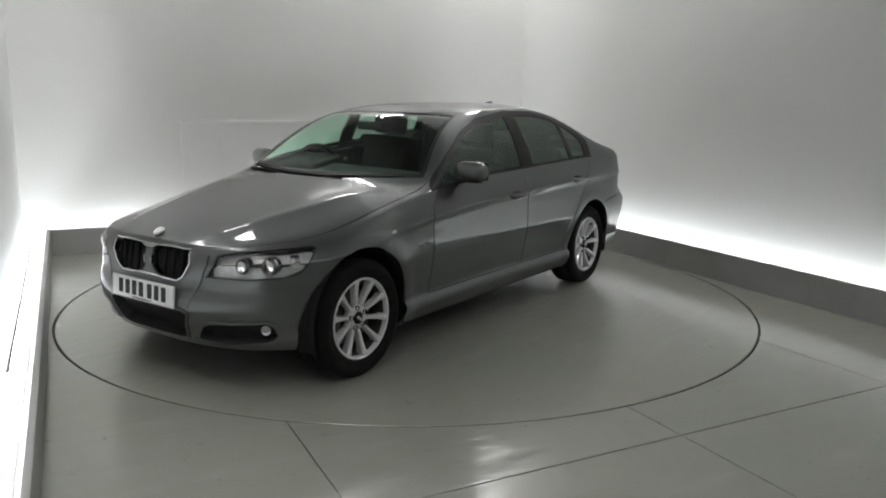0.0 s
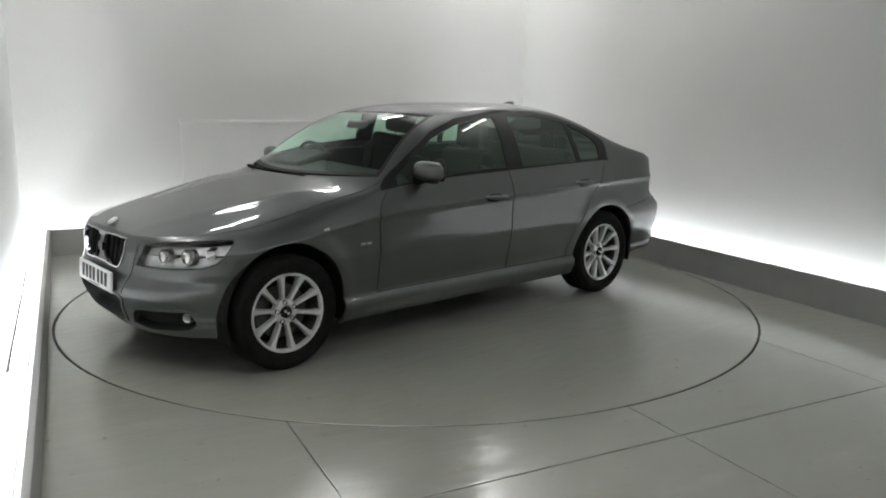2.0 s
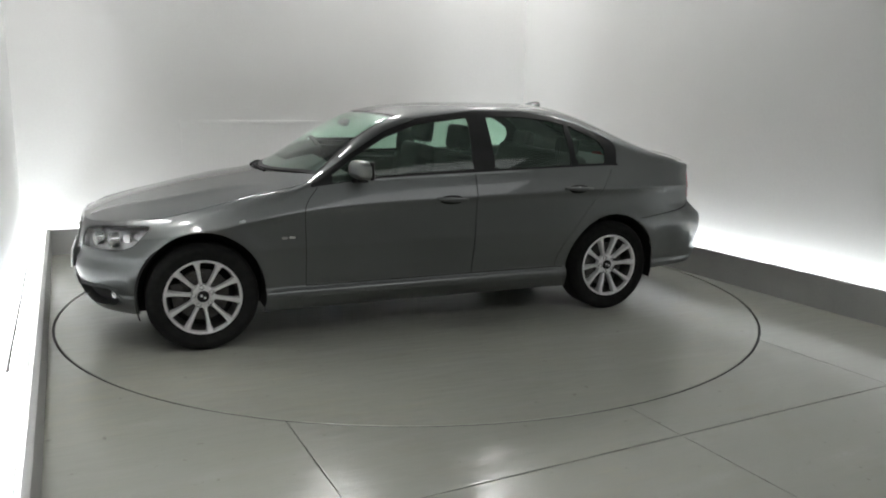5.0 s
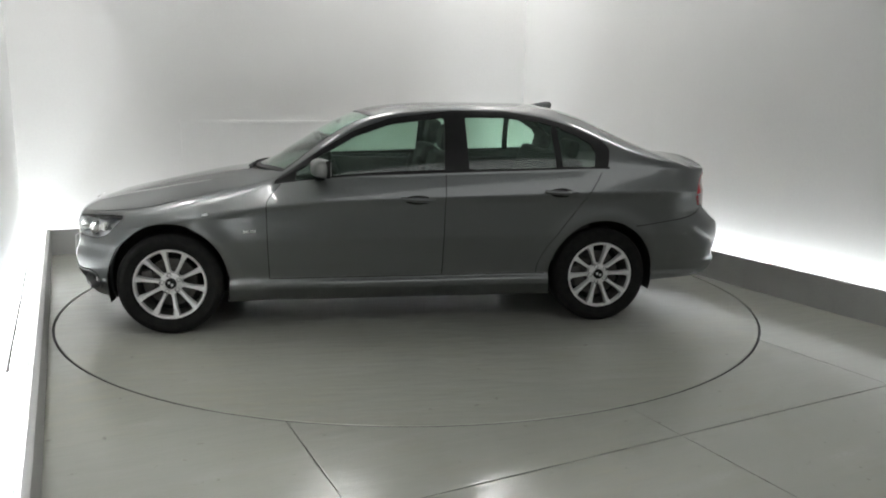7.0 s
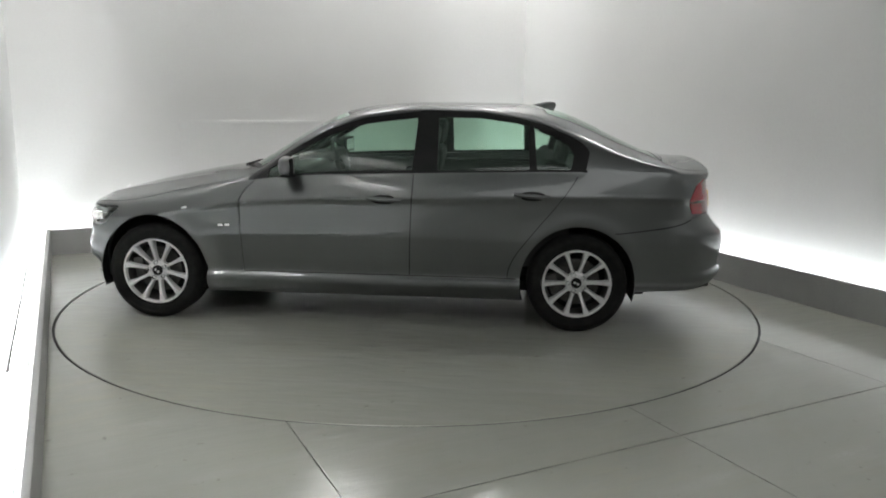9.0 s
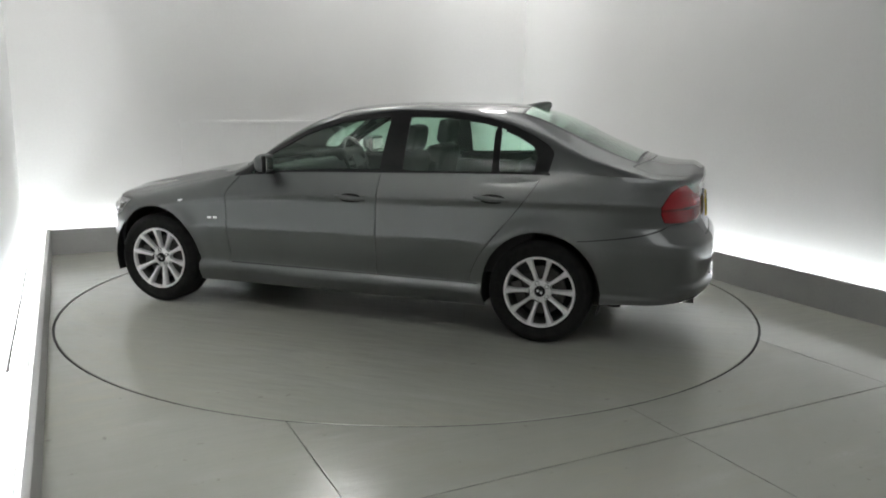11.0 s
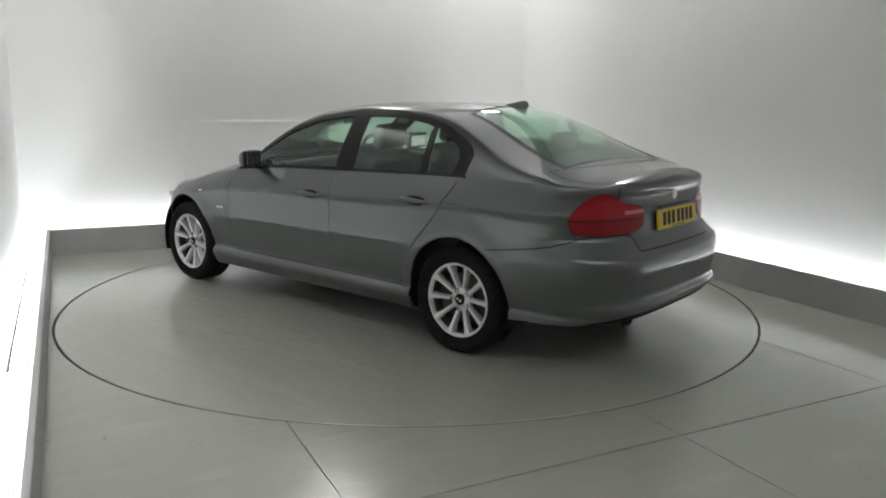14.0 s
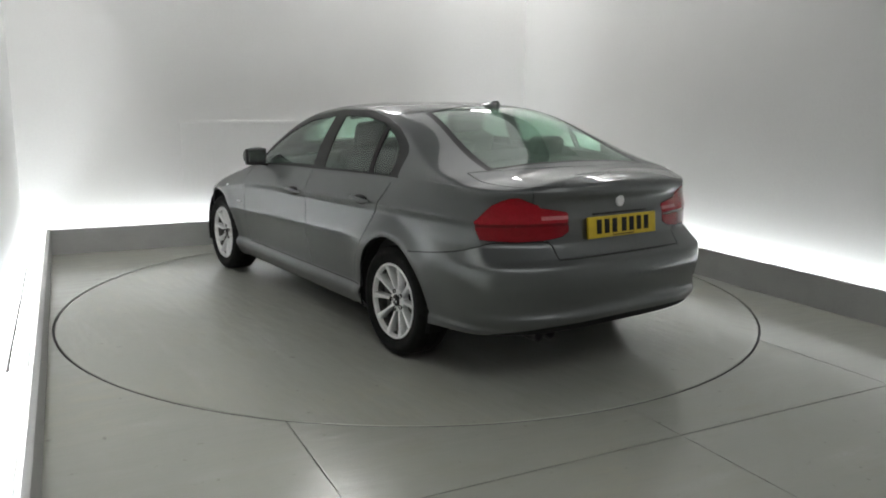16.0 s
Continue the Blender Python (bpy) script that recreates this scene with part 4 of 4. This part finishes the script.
            part("slat", box(0.016, 0.004, tall, Matrix.Diagonal((1, side, 1, 1)) @ pose(q[0], q[1], q[2] + (0 if i < 8 else 0.012), 0, -10, 0)), BLACK, k)
        t = panel("tail_light", sk.mesh(["tail_outer"], (side,), -0.003, 0.02), REDLENS, car, "red tail light on the rear quarter")
        t2 = panel("tail_light", sk.mesh(["tail_inner"], (side,), -0.003, 0.02), REDLENS, car, "red tail light on the boot lid")
        panel("lamp_bar", sk.mesh(["tail_outer_bar"], (side,), 0.001, 0.01), DARKRED, t, "dark red bar across the lens")
        panel("lamp_bar", sk.mesh(["tail_inner_bar"], (side,), 0.001, 0.01), DARKRED, t2, "dark red bar across the lens")
        panel("lamp_lower", sk.mesh(["tail_outer_low"], (side,), -0.003, 0.02), MIDRED, t, "deep red lower lens")
        panel("reverse_lens", sk.mesh(["tail_pale"], (side,), -0.003, 0.02), PALELENS, t2, "pale pink reversing lens")
        panel("lamp_lower", sk.mesh(["tail_inner_low"], (side,), -0.003, 0.02), MIDRED, t2, "deep red lower lens")
        # fog lamp
        fog = lathe(((0.0001, 0.008), (0.020, 0.005), (0.025, 0.008), (0.031, 0.0), (0.033, -0.03)), 28)
        fog.transform(Matrix.Diagonal((1, side, 1, 1)) @ tilt_to(*(on_skin(sk, 0.732, 0.325)[0] - on_skin(sk, 0.732, 0.325)[1] * 0.03), 1, 0.6, 0))
        part("fog_lamp", fog, CHROME, fb, "round chrome fog lamp", 40)
        build_mirror(side, car)
        # wheel housings
        for cx, a, b in ARCH.values():
            hs = lathe(((0.36, 0.0), (0.37, -0.02), (0.37, -0.26), (0.0001, -0.26)), 40)
            hs.transform(pose(cx, side * 0.865, WHEEL_Z + 0.01) @ Matrix.Diagonal((1, side, 1.02, 1)))
            bmesh.ops.delete(hs, geom=[v for v in hs.verts if v.co.z < 0.16], context="VERTS")
            part("wheel_housing", hs, MATT, car, "black wheel housing")
        q, n = on_skin(sk, 1.50, 0.752)
        mk = box(0.036, 0.010, 0.016, Matrix.Diagonal((1, side, 1, 1)) @ pose(q[0], q[1], q[2], 0, 12, 0), 0.005)
        part("side_marker", mk, BOWL, car, "small clear side marker lamp", 40)
        # small repeater badge on the wing
        part("badge", merge(box(0.034, 0.008, 0.016, pose(0.912, side * 0.8925, 0.644), 0.002), box(0.034, 0.008, 0.016, pose(0.868, side * 0.8925, 0.646), 0.002)), CHROME, car, "small silver badge")
    # wheels
    first = build_wheel()
    spots = [(AXLE, 1, 8), (-AXLE, 1, 20), (AXLE, -1, 3), (-AXLE, -1, 15)]
    for i, (x, side, turn) in enumerate(spots):
        m = pose(x, side * TRACK, WHEEL_Z + 0.001, 0, 0, 0 if side > 0 else 180) @ pose(0, 0, 0, 0, turn, 0)
        w = first if i == 0 else copy_thing(first, m)
        w.parent = car
        w.matrix_basis = m
        tagged(w, "silver ten-spoke alloy wheel with a black tyre")
    # belly
    part("underbody", merge(box(3.6, 1.25, 0.10, pose(-0.05, 0, 0.25), 0.03), box(1.7, 1.5, 0.12, pose(0, 0, 0.27), 0.03)), MATT, car, "black underbody")
    # plates and marks
    plate("bars", WHITE, 2.088, 0.478, 1, fb, "white front number plate with black characters")
    plate("bars", YELLOW, -2.300, 0.815, -1, lid, "yellow rear number plate with black characters")
    # thin black box in place of the shadow line over the plate
    part("plate_shadow_line", box(0.024, 0.40, 0.008, pose(-2.272, 0, 0.882), 0.003), BLACK, lid, "dark strip standing in for the shadow line above the plate")
    for x, z, ry, par in ((1.975, 0.772, 30, car), (-2.277, 0.940, -88, lid)):
        e = lathe(((0.0001, 0.006), (0.026, 0.004), (0.030, 0.0), (0.030, -0.006)), 32, "Z")
        e.transform(pose(x, 0, z, 0, ry, 0))
        em = part("emblem", e, ALLOY, par, "round grey badge", 40)
    # roof aerial fin
    fin = bmesh.new()
    bmesh.ops.create_uvsphere(fin, u_segments=20, v_segments=12, radius=1)
    for v in fin.verts:
        x, y, z = v.co
        h = max(0, z)
        v.co = (x * 0.09 - 0.035 * h, y * 0.030 * (1 - 0.5 * h), h * 0.062 * (0.62 - 0.38 * x))
    fin.transform(pose(-1.150, 0, 1.412, 0, -7, 0) @ Matrix.Diagonal((1.1, 1.2, 1.15, 1)))
    part("roof_aerial", fin, PAINT, car, "grey shark-fin roof aerial", 60)
    # wipers
    for y0, y1 in ((0.30, -0.32), (-0.25, -0.62)):
        part("wiper", tube([(0.93 - 0.18 * (y / 0.78) ** 2 + dx, y, z) for y, dx, z in ((y0, 0.02, 0.988), ((y0 + y1) / 2, 0.005, 0.992), (y1, 0.0, 0.985))], 0.009, 6), MATT, car, "black windscreen wiper")
    # exhaust
    for y in (0.54, 0.46):
        ex = lathe(((0.030, 0.0), (0.036, 0.002), (0.036, 0.14), (0.030, 0.14), (0.030, 0.01)), 24)
        ex.transform(pose(-2.27, y, 0.292, 0, 0, -90))
        part("exhaust", ex, STEEL, car, "chrome exhaust tip", 40)
    # inside
    build_seat(-0.06, 0.37, car)
    build_seat(-0.06, -0.37, car)
    part("rear_bench", merge(box(0.5, 1.25, 0.2, pose(-0.85, 0, 0.50, 0, -8, 0), 0.06, 4), box(0.16, 1.25, 0.58, pose(-1.15, 0, 0.80, 0, -22, 0), 0.06, 4)), CLOTH, car, "dark grey cloth rear bench", 60)
    for y in (0.36, -0.36):
        part("rear_headrest", box(0.09, 0.25, 0.14, pose(-1.28, y, 1.11, 0, -15, 0), 0.04, 4), CLOTH, car, "dark grey rear headrest", 60)
    part("parcel_shelf", box(0.55, 1.2, 0.03, pose(-1.55, 0, 1.0), 0.01), TRIM, car, "black parcel shelf")
    part("dashboard", merge(box(0.42, 1.42, 0.22, pose(0.62, 0, 0.86, 0, 8, 0), 0.06, 4), box(0.30, 0.40, 0.09, pose(0.52, -0.37, 0.985, 0, 10, 0), 0.04, 4)), TRIM, car, "black dashboard", 60)
    wheel = tube([(0.0, 0.185 * math.cos(a * 2 * math.pi / 32), 0.185 * math.sin(a * 2 * math.pi / 32)) for a in range(32)], 0.016, 8, True)
    wheel = merge(wheel, box(0.04, 0.16, 0.11, None, 0.02), box(0.02, 0.34, 0.035, pose(0, 0, -0.01), 0.008), box(0.02, 0.035, 0.17, pose(0, 0, -0.09), 0.008))
    sw = part("steering_wheel", wheel, TRIM, car, "black steering wheel", 50)
    sw.matrix_basis = pose(0.36, -0.37, 0.945, 0, 24, 0)
    part("steering_column", tube([(0.38, -0.37, 0.935), (0.58, -0.37, 0.86)], 0.04), TRIM, car)
    part("inside_mirror", box(0.03, 0.22, 0.065, pose(0.30, 0, 1.265, 0, -10, 0), 0.02, 3), TRIM, car, "black inside mirror", 50)
    panel("headlining", sk.mesh(["roof"], both, 0.03, 0.01), HEADLINING, car, "pale grey headlining")
    part("cabin_floor", box(2.4, 1.45, 0.05, pose(-0.3, 0, 0.36), 0.01), MATT, car, "")
    for side in both:
        part("door_card", box(1.95, 0.03, 0.56, pose(-0.35, side * 0.765, 0.68, 0, 0, 0), 0.012), TRIM, car, "black door lining")
    return car


def motions(car, table):
    rows, spin = [], []
    for i in range(33):
        t = i * 0.5
        m = pose(0, 0, 0, 0, 0, angle(t))
        spin.append((t, m))
        rows.append((t, m @ pose(CAR_AT[0], CAR_AT[1], 0)))
    walk(table, spin)
    walk(car, rows)


build_room()
build_strips()
build_groove_line()
wall_board()
build_lamps()
build_lamp_screen()
build_floor()
TABLE = build_turntable()
CAR = build_car()
motions(CAR, TABLE)
